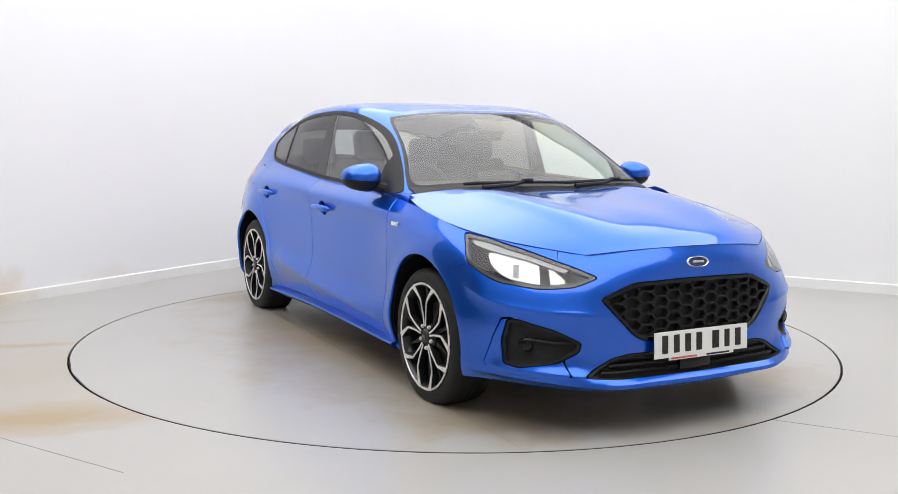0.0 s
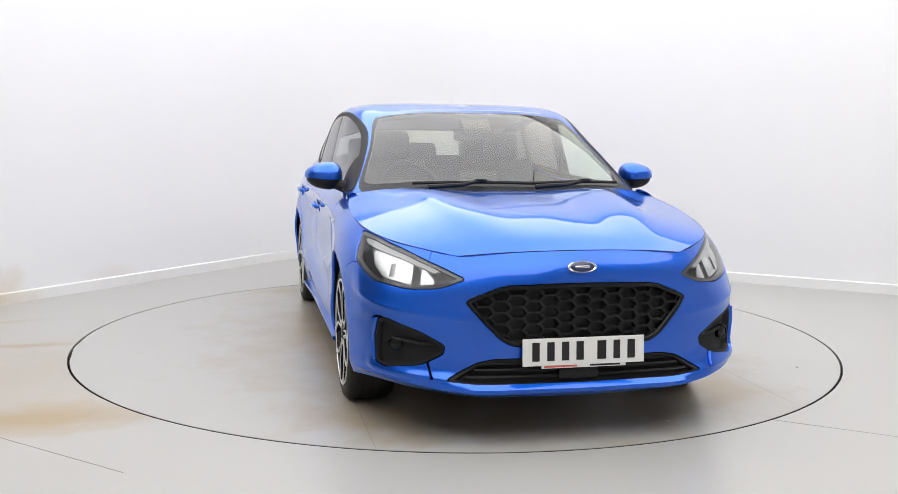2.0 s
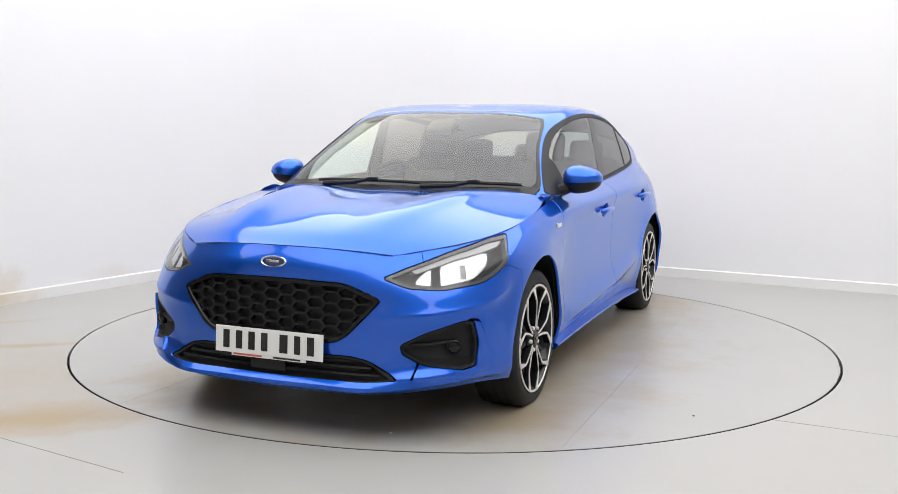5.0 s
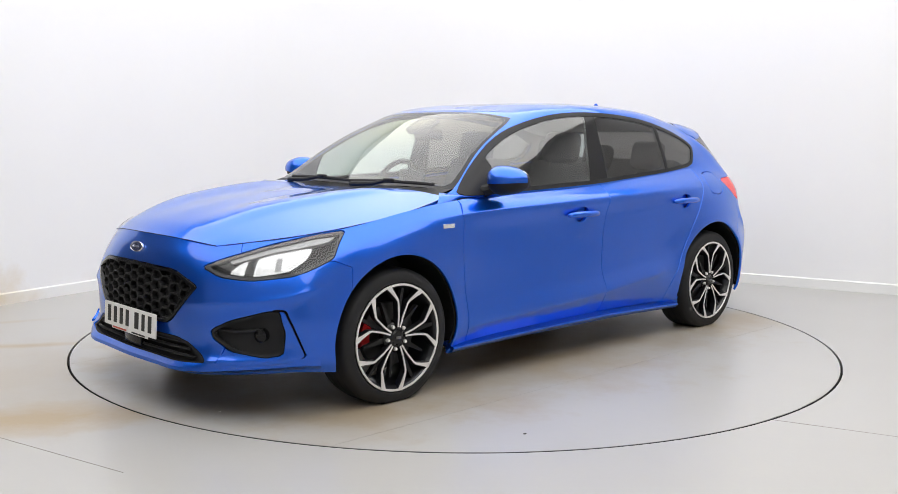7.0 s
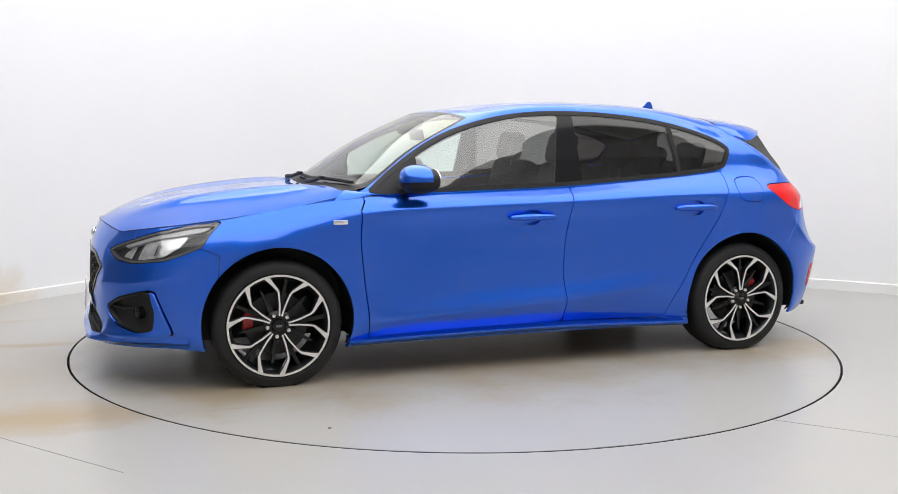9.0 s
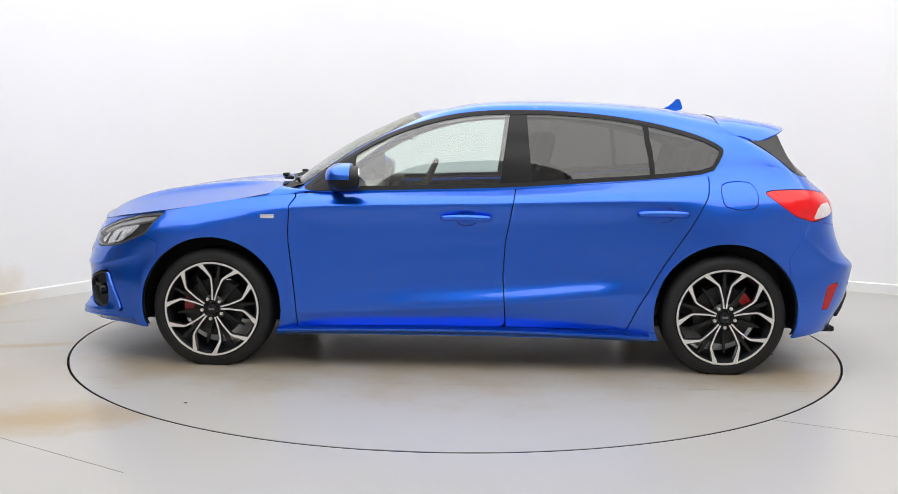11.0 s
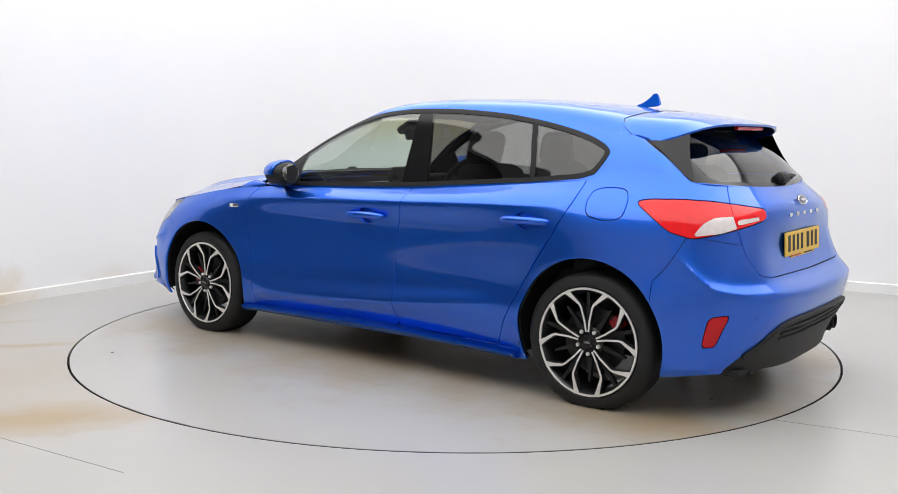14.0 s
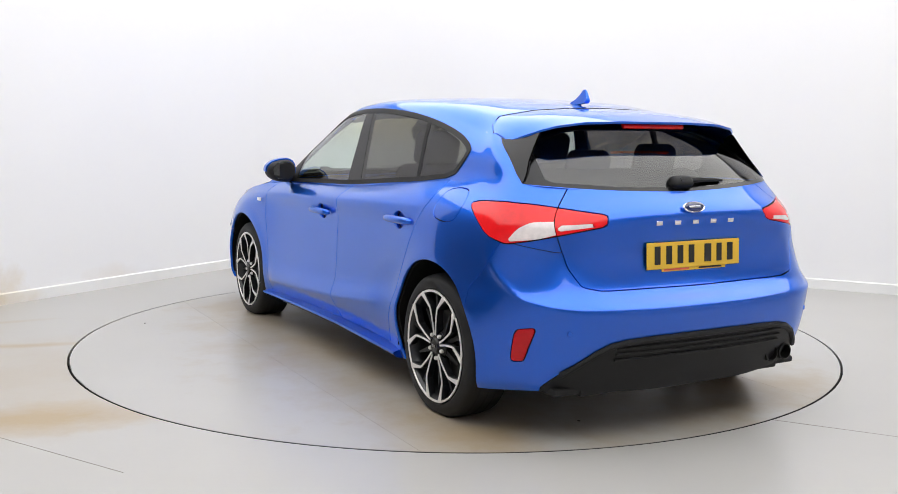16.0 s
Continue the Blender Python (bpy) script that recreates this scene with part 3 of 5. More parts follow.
# ---- canopy ----
def side_shape(poly, times=1, cut=0.2):
    r = rounded(poly, times, cut) if times else np.array(poly, float)
    return lambda s: np.where((s.q[:, 0] > 1.6) & (s.q[:, 0] < 9.3) & (s.q[:, 1] < 3), outline(s.p[:, [0, 2]], r), 1.0)


dlo = [(.893, .935), (.815, 1.0), (.735, 1.060), (.64, 1.125), (.544, 1.183), (.45, 1.232), (.354, 1.272), (.26, 1.303), (.167, 1.328), (.07, 1.348), (-.017, 1.360), (-.15, 1.370), (-.292, 1.372),
       (-.46, 1.369), (-.622, 1.358), (-.78, 1.342), (-.918, 1.320), (-1.04, 1.295), (-1.152, 1.266), (-1.24, 1.238), (-1.318, 1.202), (-1.352, 1.172), (-1.335, 1.125), (-1.285, 1.050),
       (-.99, 1.018), (-.632, .994), (-.246, .966), (.25, .950), (.583, .940)]
side_all, shell = CAN.split(side_shape(dlo, 1, 0.2), 0.0)


def inset(d):
    r = rounded(dlo, 1, 0.2)
    return lambda s: outline(s.p[:, [0, 2]], r) + d


panes, frame_side = side_all.split(inset(0.022), 0.0)


def slab(x0, x1, x2, x3):
    """Between two leaning lines, given by their x at z 0.93 and 1.37."""
    return lambda s: outline(s.p[:, [0, 2]], np.array([(x0, .93), (x1, 1.39), (x3, 1.39), (x2, .93)]))


pillar_b, panes = panes.split(slab(-.165, -.225, -.345, -.305), 0.0)
corner_a, panes = panes.split(lambda s: 0.60 - s.p[:, 0], 0.0)
pane_f, panes = panes.split(lambda s: -0.23 - s.p[:, 0], 0.0)
pillar_c, panes = panes.split(slab(-.975, -.905, -1.005, -.935), 0.0)
pane_r, pane_q = panes.split(lambda s: -.96 - s.p[:, 0], 0.0)
for i in (0, 1):
    fl = [(lambda s: s), (lambda s: s.mirrored())][i]
    fl(pane_f).part("side_window", GLASS, doors_f[i], "clear side window glass", 0).visible_shadow = False
    fl(pane_r).part("side_window", PRIVACY, doors_r[i], "dark tinted side window glass", 0).visible_shadow = False
    fl(pane_q).part("quarter_window", PRIVACY, car, "dark tinted quarter window glass", 0).visible_shadow = False
    fl(corner_a).moved(0.002).part("mirror_sail", BLACK, doors_f[i], "black plastic corner trim")
    fl(pillar_b).moved(0.001).part("pillar_trim", GLOSS, car, "gloss black pillar trim", 0.02)
    fl(pillar_c).moved(0.002).part("window_divider", BLACK, doors_r[i], "black window divider", 0.02)
    fl(frame_side).moved(0.004).part("window_surround", BLACK, car, "black window surround moulding", 0.02)

screen, shell = shell.split(lambda s: outline(s.q, rounded([(-2, .03), (1.90, .03), (1.94, .3), (1.93, 1.7), (1.86, 2.0), (-2, 2.0)], 1, .1)), 0.0)
screen_in, screen_rim = screen.split(lambda s: outline(s.q, rounded([(-2, .15), (1.80, .15), (1.86, .35), (1.85, 1.6), (1.78, 1.90), (-2, 1.92)], 1, .1)), 0.0)
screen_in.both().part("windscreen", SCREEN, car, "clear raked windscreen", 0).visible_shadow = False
screen_rim.both().part("windscreen_border", GLOSS, car, "black windscreen border", 0.01)
back, shell = shell.split(lambda s: outline(s.q, [(8.95, .02), (8.95, 2.02), (14, 2.02), (14, .02)]), 0.002)
back_in, back_rim = back.split(lambda s: outline(s.q, rounded([(9.35, .15), (9.40, 1.5), (10, 1.72), (14, 1.75), (14, .12), (10.2, .12)], 1, .1)), 0.0)
back_in.both().part("rear_window", REAR_GLASS, tailgate, "dark tinted rear window", 0).visible_shadow = False
back_rim.both().part("rear_window_border", GLOSS, tailgate, "gloss black rear window border", 0.01)
roof, pillars = shell.split(lambda s: outline(s.q, [(-2, 1.9), (-2, 6), (14, 6), (14, 1.9), (8.9, 2.05), (5, 2.25), (2.0, 1.98)]), 0.0)
roof.both().part("roof", PAINT, car)
two(pillars, "window_pillar", PAINT)
two(pillars.moved(-.016), "pillar_lining", DASH, "dark inner pillar lining", 0)
roof.moved(-0.035).both().part("headliner", HEADLINER, car, "pale cloth headliner", 0)

# ---- lamps, grilles and trim ----
def front_x(y, z, back=False):
    """The nose's (or tail's) surface at a width and height."""
    s = LOWERS.p
    ok = (s[:, 0] < -1.2) if back else (s[:, 0] > 1.2)
    d = (s[ok, 1] - abs(y)) ** 2 + (s[ok, 2] - z) ** 2
    i = np.argsort(d)[:5]
    w = 1 / (d[i] + 1e-6)
    return float((s[ok, 0][i] * w).sum() / w.sum())


def turned(b):
    """Both sides of a builder: b(side) with side 1 left and -1 right."""
    return b(1), b(-1)


def mirror_y(bm):
    bmesh.ops.transform(bm, matrix=Matrix.Diagonal((1, -1, 1, 1)), verts=bm.verts)
    bmesh.ops.reverse_faces(bm, faces=bm.faces)


def sided(name, make, material, parents, label="", **kw):
    """A piece built for the left, and its mirror image for the right."""
    out = []
    for i in (0, 1):
        bm = bmesh.new()
        make(bm)
        if i:
            mirror_y(bm)
        out.append(part(name, bm, material, parents[i] if isinstance(parents, (list, tuple)) else parents, label, **kw))
    return out


# headlamps
lens = two(lamp, "headlamp", LENS, "clear headlamp lens over chrome reflectors", 0)
for o in lens:
    o.visible_shadow = False
two(lamp.moved(-0.040), "lamp_housing", LAMP_MID, "grey headlamp housing", 0, lens)
_, rim_head = lamp.split(lambda s: outline(s.q, rounded(head_poly, 1, .12)) + 0.014, 0.0)
two(rim_head.moved(-0.004), "lamp_bezel", LAMP_DARK, "dark grey headlamp bezel", 0.05, lens)
bowl_poly = wz((2.05, .555, .64), (1.99, .62, .712), (1.82, .765, .764), (1.755, .80, .760), (1.80, .80, .70), (1.87, .765, .650), (1.98, .655, .628))
bowl, _ = lamp.split(lambda s: outline(s.q, rounded(bowl_poly, 1, .15)) + 0.006, 0.0)
w0, w1 = bowl.q[:, 0].min(), bowl.q[:, 0].max()
front_w, back_w = (w0, w1) if abs(bowl_poly[0][0] - w0) < abs(bowl_poly[0][0] - w1) else (w1, w0)
# the main bowl in two halves, a shield between them, and the indicator towards the nose: (start, end, depth, bright)
for start, end, depth, bright in ((.00, .36, .022, 1), (.36, .43, .026, 0), (.43, .68, .022, 1), (.80, .98, .022, 1)):
    a, b = sorted((back_w + (front_w - back_w) * start, back_w + (front_w - back_w) * end))
    facet, _ = bowl.split(lambda s: np.maximum(a - s.q[:, 0], s.q[:, 0] - b), 0.0)
    if not bright:
        facet, edge = facet.split(lambda s: np.abs(s.q[:, 1] - .685) - .026, 0.0)
        for side in (1, -1):
            piece, _ = edge.split(lambda s: (.685 - s.q[:, 1]) * side, 0.0)
            if len(piece.t):
                two(piece.moved(-.022), "reflector_facet", SATIN, "silver reflector facet", 0, lens)
    two(facet.moved(-depth), "reflector_facet", SATIN if bright else REFLECTOR_SHADE, "silver reflector facet" if bright else "grey bulb shield", 0, lens)
drl_poly = wz((2.03, .555, .693), (1.90, .685, .748), (1.74, .78, .788), (1.66, .825, .795), (1.70, .82, .775), (1.90, .695, .733), (2.02, .57, .682))
drl, _ = lamp.split(shape(drl_poly, 0), 0.0)
two(drl.moved(-0.012), "daytime_light", LAMP_GREY, "pale daytime running light strip", 0.02, lens)

# tail lamps
white_poly = wz((-1.80, .80, .815), (-1.835, .768, .872), (-1.872, .73, .897), (-1.945, .645, .902), (-1.945, .645, .852), (-1.89, .72, .828))
tw, tr_ = tail_out.split(shape(white_poly, 1, .12), 0.0005)
lampt = two(tr_, "tail_lamp", REDLENS, "red tail lamp lens", 0.02)
two(tw, "reversing_lens", WHITELENS, "clear lower lamp lens", 0.02, lampt)
strip_poly = wz((-1.94, .650, .886), (-1.99, .50, .893), (-1.99, .49, .880), (-1.94, .65, .862))
tw2, tr2 = tail_in.split(shape(strip_poly, 0), 0.0005)
lampi = two(tr2, "tail_lamp_inner", REDLENS, "red tail lamp lens on the tailgate", 0.02)
two(tw2, "lamp_strip", WHITELENS, "pale lamp strip", 0.02, lampi)

# grille
g_in, g_rim = grille.split(lambda s: outline(s.q, rounded(grille_poly, 1, .12)) + 0.016, 0.0)
grille_ob = g_rim.moved(0.004).both().part("grille", GLOSS, car, "gloss black framed honeycomb grille", 0.04)
g_in.moved(-0.035).both().part("grille_backing", DARK, grille_ob, "dark grille backing", 0)


def hex_mesh(w, h, bar):
    bm = bmesh.new()
    def ringpts(k):
        return [(-w / 2 + k * 1.1, 0), (-w * .27 + k * .5, h / 2 - k), (w * .27 - k * .5, h / 2 - k), (w / 2 - k * 1.1, 0), (w * .27 - k * .5, -h / 2 + k), (-w * .27 + k * .5, -h / 2 + k)]
    loops = []
    for k, x in ((0, -.022), (0, 0.0), (bar, 0.0), (bar * 1.6, -.022)):
        loops.append([bm.verts.new((x, a, b)) for a, b in ringpts(k)])
    for a, b in zip(loops, loops[1:]):
        for i in range(6):
            bm.faces.new((a[i], a[(i + 1) % 6], b[(i + 1) % 6], b[i]))
    bmesh.ops.recalc_face_normals(bm, faces=bm.faces)
    me = bpy.data.meshes.new("grille_cell")
    bm.to_mesh(me)
    bm.free()
    me.materials.append(BLACK)
    return me


HEX = hex_mesh(.088, .054, .007)
g_outline = rounded(grille_poly, 1, .12)
for row in range(6):
    for col in range(-8, 9):
        y = col * .0675
        z = .625 - row * .0465 - (abs(col) % 2) * .02325
        if outline(np.array([[abs(y), z]]), g_outline)[0] > -.018:
            continue
        x = front_x(y, z)
        cell = new("grille_cell", HEX)
        cell.parent = grille_ob
        cell.matrix_basis = pose(x - .006, y, z, 0, 0, math.degrees(math.atan2(front_x(abs(y) + .03, z) - front_x(max(abs(y) - .03, 0), z), .06)) * (-1 if y < 0 else 1) * -1)

# lower intake with slats
low_ob = low.moved(-0.04).both().part("lower_intake", DARK, car, "dark lower air intake", 0)
_, low_rim = low.split(lambda s: outline(s.q, rounded(low_poly, 1, .1)) + 0.012, 0.0)
low_rim.moved(-0.003).both().part("intake_frame", BLACK, low_ob, "", 0.03)
for z, half in ((.325, .40), (.297, .44), (.270, .48)):
    bm = bmesh.new()
    pts = [(front_x(y, z) - .012, y, z) for y in np.linspace(-half, half, 25)]
    tube_along(bm, pts, .007, 6)
    part("intake_slat", bm, BLACK, low_ob)
bm = bmesh.new()
box(bm, (2.2, -.015, .285), (.03, .17, .055), bevel=.006)
part("sensor_cover", bm, GLOSS, low_ob, "black sensor cover")

# fog lamp pockets
_, fog_rim = fog.split(lambda s: outline(s.q, rounded(fog_poly, 1, .15)) + 0.012, 0.0)
pock = two(fog.moved(-0.045), "fog_lamp_pocket", BLACK, "black plastic fog lamp pocket", 0)
two(fog_rim.moved(-.002), "pocket_frame", BLACK, "", 0.05, pock)


def fog_lamp(bm):
    lathe(bm, [(.030, -.02), (.030, .008), (.025, .011), (.0235, .005), (.013, .003), (.0005, .003)], 32)
    bmesh.ops.transform(bm, matrix=pose(1.995, .735, .382, 0, 0, -66), verts=bm.verts)


sided("fog_lamp", fog_lamp, GLOSS, pock, "round dark fog lamp")


def fog_glass(bm):
    lathe(bm, [(.0225, .008), (.014, .011), (.0005, .012)], 28)
    bmesh.ops.transform(bm, matrix=pose(1.995, .735, .382, 0, 0, -66), verts=bm.verts)


sided("fog_lens", fog_glass, GLOSS, pock, "clear round fog lens")


def pocket_bar(bm):
    tube_along(bm, [(2.10, .575, .398), (2.06, .64, .392), (2.01, .71, .402), (1.99, .745, .405)], .008, 6)


sided("pocket_bar", pocket_bar, BLACK, pock)


# chin blade round the bumper, and the skirt blades
bm = bmesh.new()
sl = []
for k in range(61):
    f = -1 + k / 30
    j = int(abs(f) * 64)
    sgn = 1 if f >= 0 else -1
    g4, g8, g12 = side_g[4, j], side_g[12, j], side_g[16, j]
    out_ = np.array([1.0, 0, 0]) if j < 31 else np.array([.6, .5, 0])
    push = .022 * min(1.0, (70 - j) / 36)
    pts = [g12 + out_ * .002, g8 + out_ * push + np.array([0, 0, .004]), g8 + out_ * (push + .002) - np.array([0, 0, .012]), g4 + out_ * push * .5, g4 - np.array([.03, .02, .0])]
    sl.append([bm.verts.new((p[0], p[1] * sgn, p[2])) for p in pts])
for a, b in zip(sl, sl[1:]):
    for i in range(4):
        bm.faces.new((a[i], a[i + 1], b[i + 1], b[i]))
part("front_splitter", bm, PAINT, car, "body-coloured lower front lip", sharp=40)


def skirt(bm):
    secs_ = []
    for x in np.linspace(1.0, -.962, 40):
        dz = .012 * math.sin((1.0 - x) / 1.985 * math.pi) - .012 * max(0, (-.2 - x))
        y = .872 + .006 * max(0, (-.2 - x))
        secs_.append([bm.verts.new((x, yy, zz + dz)) for yy, zz in ((y - .060, .226), (y - .010, .214), (y + .018, .207), (y + .020, .198), (y + .004, .180), (y - .03, .172))])
    for a, b in zip(secs_, secs_[1:]):
        for i in range(5):
            bm.faces.new((a[i], a[i + 1], b[i + 1], b[i]))
    bm.faces.new(secs_[0])
    bm.faces.new(secs_[-1])


sided("skirt_blade", skirt, PAINT, car, "body-coloured side skirt blade", sharp=40)


# dark shut lines round the hood and before the spoiler
def hood_gap(bm):
    tube_along(bm, [Vector(p) - Vector((0, 0, .001)) for p in hh[0, 2:-3]], .0016, 6)


sided("hood_seal", hood_gap, DARK, car, "dark hood shut line")
bm = bmesh.new()
front_edge = [tuple(p) for p in hh[:, 0]]
tube_along(bm, [Vector(p) for p in front_edge] + [Vector((p[0], -p[1], p[2])) for p in front_edge[-2::-1]], .0016, 6)
part("hood_front_seal", bm, DARK, car, "dark hood shut line")


# wing corner between hood and windscreen pillar
def wing_corner(bm):
    A, B, C, D = Vector((1.06, .829, .908)), Vector((.86, .803, .927)), Vector((.885, .785, .943)), Vector((.99, .765, .957))
    n = 8
    g = [[bm.verts.new(A.lerp(B, i / n).lerp(D.lerp(C, i / n), j / n) + Vector((0, .006, .006)) * math.sin(math.pi * j / n)) for j in range(n + 1)] for i in range(n + 1)]
    for i in range(n):
        for j in range(n):
            bm.faces.new((g[i][j], g[i + 1][j], g[i + 1][j + 1], g[i][j + 1]))


sided("wing_corner", wing_corner, PAINT, car)


# number plates and badges; characters are plain bars
def plate(name, m, base, label):
    bm = bmesh.new()
    box(bm, (0, 0, 0), (.006, .52, .111), bevel=.002)
    box(bm, (-.001, 0, -.058), (.004, .36, .018))
    bmesh.ops.transform(bm, matrix=m, verts=bm.verts)
    ob = part(name, bm, base, car, label, smooth=False)
    widths = [(-.205, .05), (-.142, .05), (-.080, .05), (-.018, .05), (.075, .062), (.140, .046), (.203, .052)]
    for y, w in widths:
        bm = bmesh.new()
        box(bm, (.0038, y, .002), (.0018, w * .62, .076))
        bmesh.ops.transform(bm, matrix=m, verts=bm.verts)
        part("plate_bar", bm, INK, ob, smooth=False)
    for y, w, ink in ((-.10, .14, REDINK), (.09, .13, INK)):
        bm = bmesh.new()
        box(bm, (.0018, y, -.0595), (.0012, w, .007))
        bmesh.ops.transform(bm, matrix=m, verts=bm.verts)
        part("dealer_strip_bar", bm, ink, ob, smooth=False)
    return ob


plate("front_number_plate", pose(2.232, 0, .377, 0, -3, 0), PLATE_WHITE, "white front number plate with black bars")
plate("rear_number_plate", pose(-2.024, 0, .750, 0, -3, 180) , PLATE_YELLOW, "yellow rear number plate with black bars")


def oval(name, m, parent):
    bm = bmesh.new()
    n = 40
    prof = [(1.0, -.004), (1.0, .003), (.93, .006), (.86, .004), (.0005, .004)]
    lathe(bm, [(r, a) for r, a in prof], n)
    bmesh.ops.transform(bm, matrix=m @ Matrix.Diagonal((.062, 1, .0255, 1)), verts=bm.verts)
    ob = part(name, bm, CHROME, parent, "oval chrome badge")
    bm = bmesh.new()
    lathe(bm, [(.84, .0045), (.6, .0062), (.0005, .0065)], n)
    bmesh.ops.transform(bm, matrix=m @ Matrix.Diagonal((.060, 1, .0245, 1)), verts=bm.verts)
    part("badge_enamel", bm, BADGE, ob, "dark blue badge centre")
    bm = bmesh.new()
    box(bm, (0, .0068, 0), (.062, .0012, .009), bevel=.0005)
    bmesh.ops.transform(bm, matrix=m, verts=bm.verts)
    part("badge_bar", bm, CHROME, ob, "pale badge bar")


oval("front_badge", pose(2.186, 0, .712, 18, 0, -90), car)
oval("rear_badge", pose(-2.012, 0, .946, 24, 0, 90), car)
for i in range(5):
    bm = bmesh.new()
    box(bm, (0, 0, 0), (.006, .034, .018), bevel=.002)
    bmesh.ops.transform(bm, matrix=pose(-2.026, .20 - i * .10, .886, 0, -4, 0), verts=bm.verts)
    part("tailgate_bar", bm, CHROME, tailgate, "chrome lettering bar")
sided("wing_badge", lambda bm: [box(bm, (1.045, .893, .806), (.075, .012, .022), bevel=.003)], CHROME, car, "small chrome wing badge")


# door handles
def handle(x, z, y):
    def f(bm):
        pts = [(x + .125 * math.cos(t), y + .026 * math.sin(t) ** .5 if math.sin(t) > 0 else y, z + .004 * math.sin(t)) for t in np.linspace(0.001, math.pi - .001, 17)]
        tube_along(bm, pts, lambda k: .010 + .008 * math.sin(math.pi * k) ** .5, 10)
    return f


for x, z, y, ds in ((.002, .807, .878, doors_f), (-1.012, .841, .890, doors_r)):
    sided("door_handle", handle(x, z, y), PAINT, ds, "body-coloured door handle", sharp=60)

# ---- door mirrors ----
def blob(c, h, e=2.6, n=28, cut=None):
    """A rounded box; e: how square."""
    def f(bm):
        r = bmesh.ops.create_uvsphere(bm, u_segments=n, v_segments=n // 2, radius=1)
        for v in bm.verts:
            p = v.co
            k = (abs(p.x) ** e + abs(p.y) ** e + abs(p.z) ** e) ** (-1 / e)
            q = p * k
            v.co = (c[0] + q.x * h[0], c[1] + q.y * h[1], c[2] + q.z * h[2])
            if cut:
                cut(v)
    return f


def cap_cut(v):
    # slimmer to the outside, swept back
    f = (v.co.y - .81) / .19
    v.co.z = 1.010 + (v.co.z - 1.010) * (1.06 - .36 * f)
    v.co.x -= .03 * max(0, f) ** 2
    if v.co.x < .572 - .02 * f:
        v.co.x = .572 - .02 * f


def cap_top(v):
    cap_cut(v)
    v.co.z = max(v.co.z, .992 + .012 * (v.co.y - .8) / .19)
    v.co.x = max(v.co.x, .60)


caps = sided("door_mirror", blob((.640, .900, 1.014), (.104, .100, .080), e=2.4, cut=cap_top), PAINT, car, "body-coloured door mirror cap")
low_m = sided("mirror_base", blob((.638, .898, 1.008), (.098, .093, .076), e=2.4, cut=cap_cut), BLACK, caps, "black lower mirror housing")
sided("mirror_glass", lambda bm: [lathe(bm, [(1, 0), (.98, -.02), (.0005, -.02)], 28), bmesh.ops.transform(bm, matrix=Matrix.Translation((.560, .895, 1.012)) @ pose(0, 0, 0, 0, 0, 90 + 8) @ Matrix.Diagonal((.074, .2, .054, 1)), verts=bm.verts)],
      MIRROR, caps, "mirror glass")
sided("mirror_arm", lambda bm: tube_along(bm, [(.70, .785, .955), (.685, .82, .965), (.66, .87, .985)], lambda k: .034 - .008 * k, 10), BLACK, caps, "black mirror arm")
sided("mirror_indicator", lambda bm: tube_along(bm, [(.722, .86, .992), (.702, .91, .996), (.668, .955, 1.000), (.612, .984, 1.004)], .0055, 6), WHITELENS, caps, "clear indicator strip")

# ---- spoiler, aerial, wipers, exhaust ----
def roof_z(x, y):
    d = (CAN.p[:, 0] - x) ** 2 + (CAN.p[:, 1] - y) ** 2 + (CAN.p[:, 2] < 1.2) * 9
    i = np.argsort(d)[:4]
    w = 1 / (d[i] + 1e-6)
    return float((CAN.p[i, 2] * w).sum() / w.sum())


bm = bmesh.new()
secs = []
for y, xf, xt, zt, xu, zu in ((0, -1.36, -1.765, 1.304, -1.56, 1.298), (.20, -1.36, -1.762, 1.304, -1.555, 1.296), (.38, -1.355, -1.745, 1.298, -1.54, 1.288),
                              (.50, -1.345, -1.712, 1.282, -1.53, 1.268), (.555, -1.34, -1.672, 1.264, -1.52, 1.250), (.60, -1.36, -1.61, 1.240, -1.515, 1.236), (.632, -1.42, -1.53, 1.214, -1.51, 1.214)):
    zf = roof_z(xf, y) + .003 if y < .58 else (1.286 if y < .62 else 1.246)
    xm = xf * .5 + xt * .5
    zm = zf * .5 + zt * .5 + .012
    secs.append([(xf, y, zf), (xf * .75 + xt * .25, y, zf * .75 + zt * .25 + .010), (xm, y, zm), (xf * .2 + xt * .8, y, zf * .2 + zt * .8 + .010), (xt, y, zt), (xt + .004, y, zt - .010), (xu, y, zu - .006), (xf - .05, y, zf - .05)])
allsecs = [[(x, -y, z) for x, y, z in s] for s in secs[:0:-1]] + secs
vs = [[bm.verts.new(p) for p in s] for s in allsecs]
for a, b in zip(vs, vs[1:]):
    for i in range(len(a)):
        bm.faces.new((a[i], a[(i + 1) % len(a)], b[(i + 1) % len(a)], b[i]))
bm.faces.new(vs[0])
bm.faces.new(vs[-1])
seam = [(s[0][0], s[0][1], s[0][2]) for s in allsecs]
spoiler = part("roof_spoiler", bm, PAINT, car, "body-coloured roof spoiler", sharp=30)
bm = bmesh.new()
tube_along(bm, [(-1.738, y, 1.283) for y in np.linspace(-.17, .17, 9)], .010, 8)
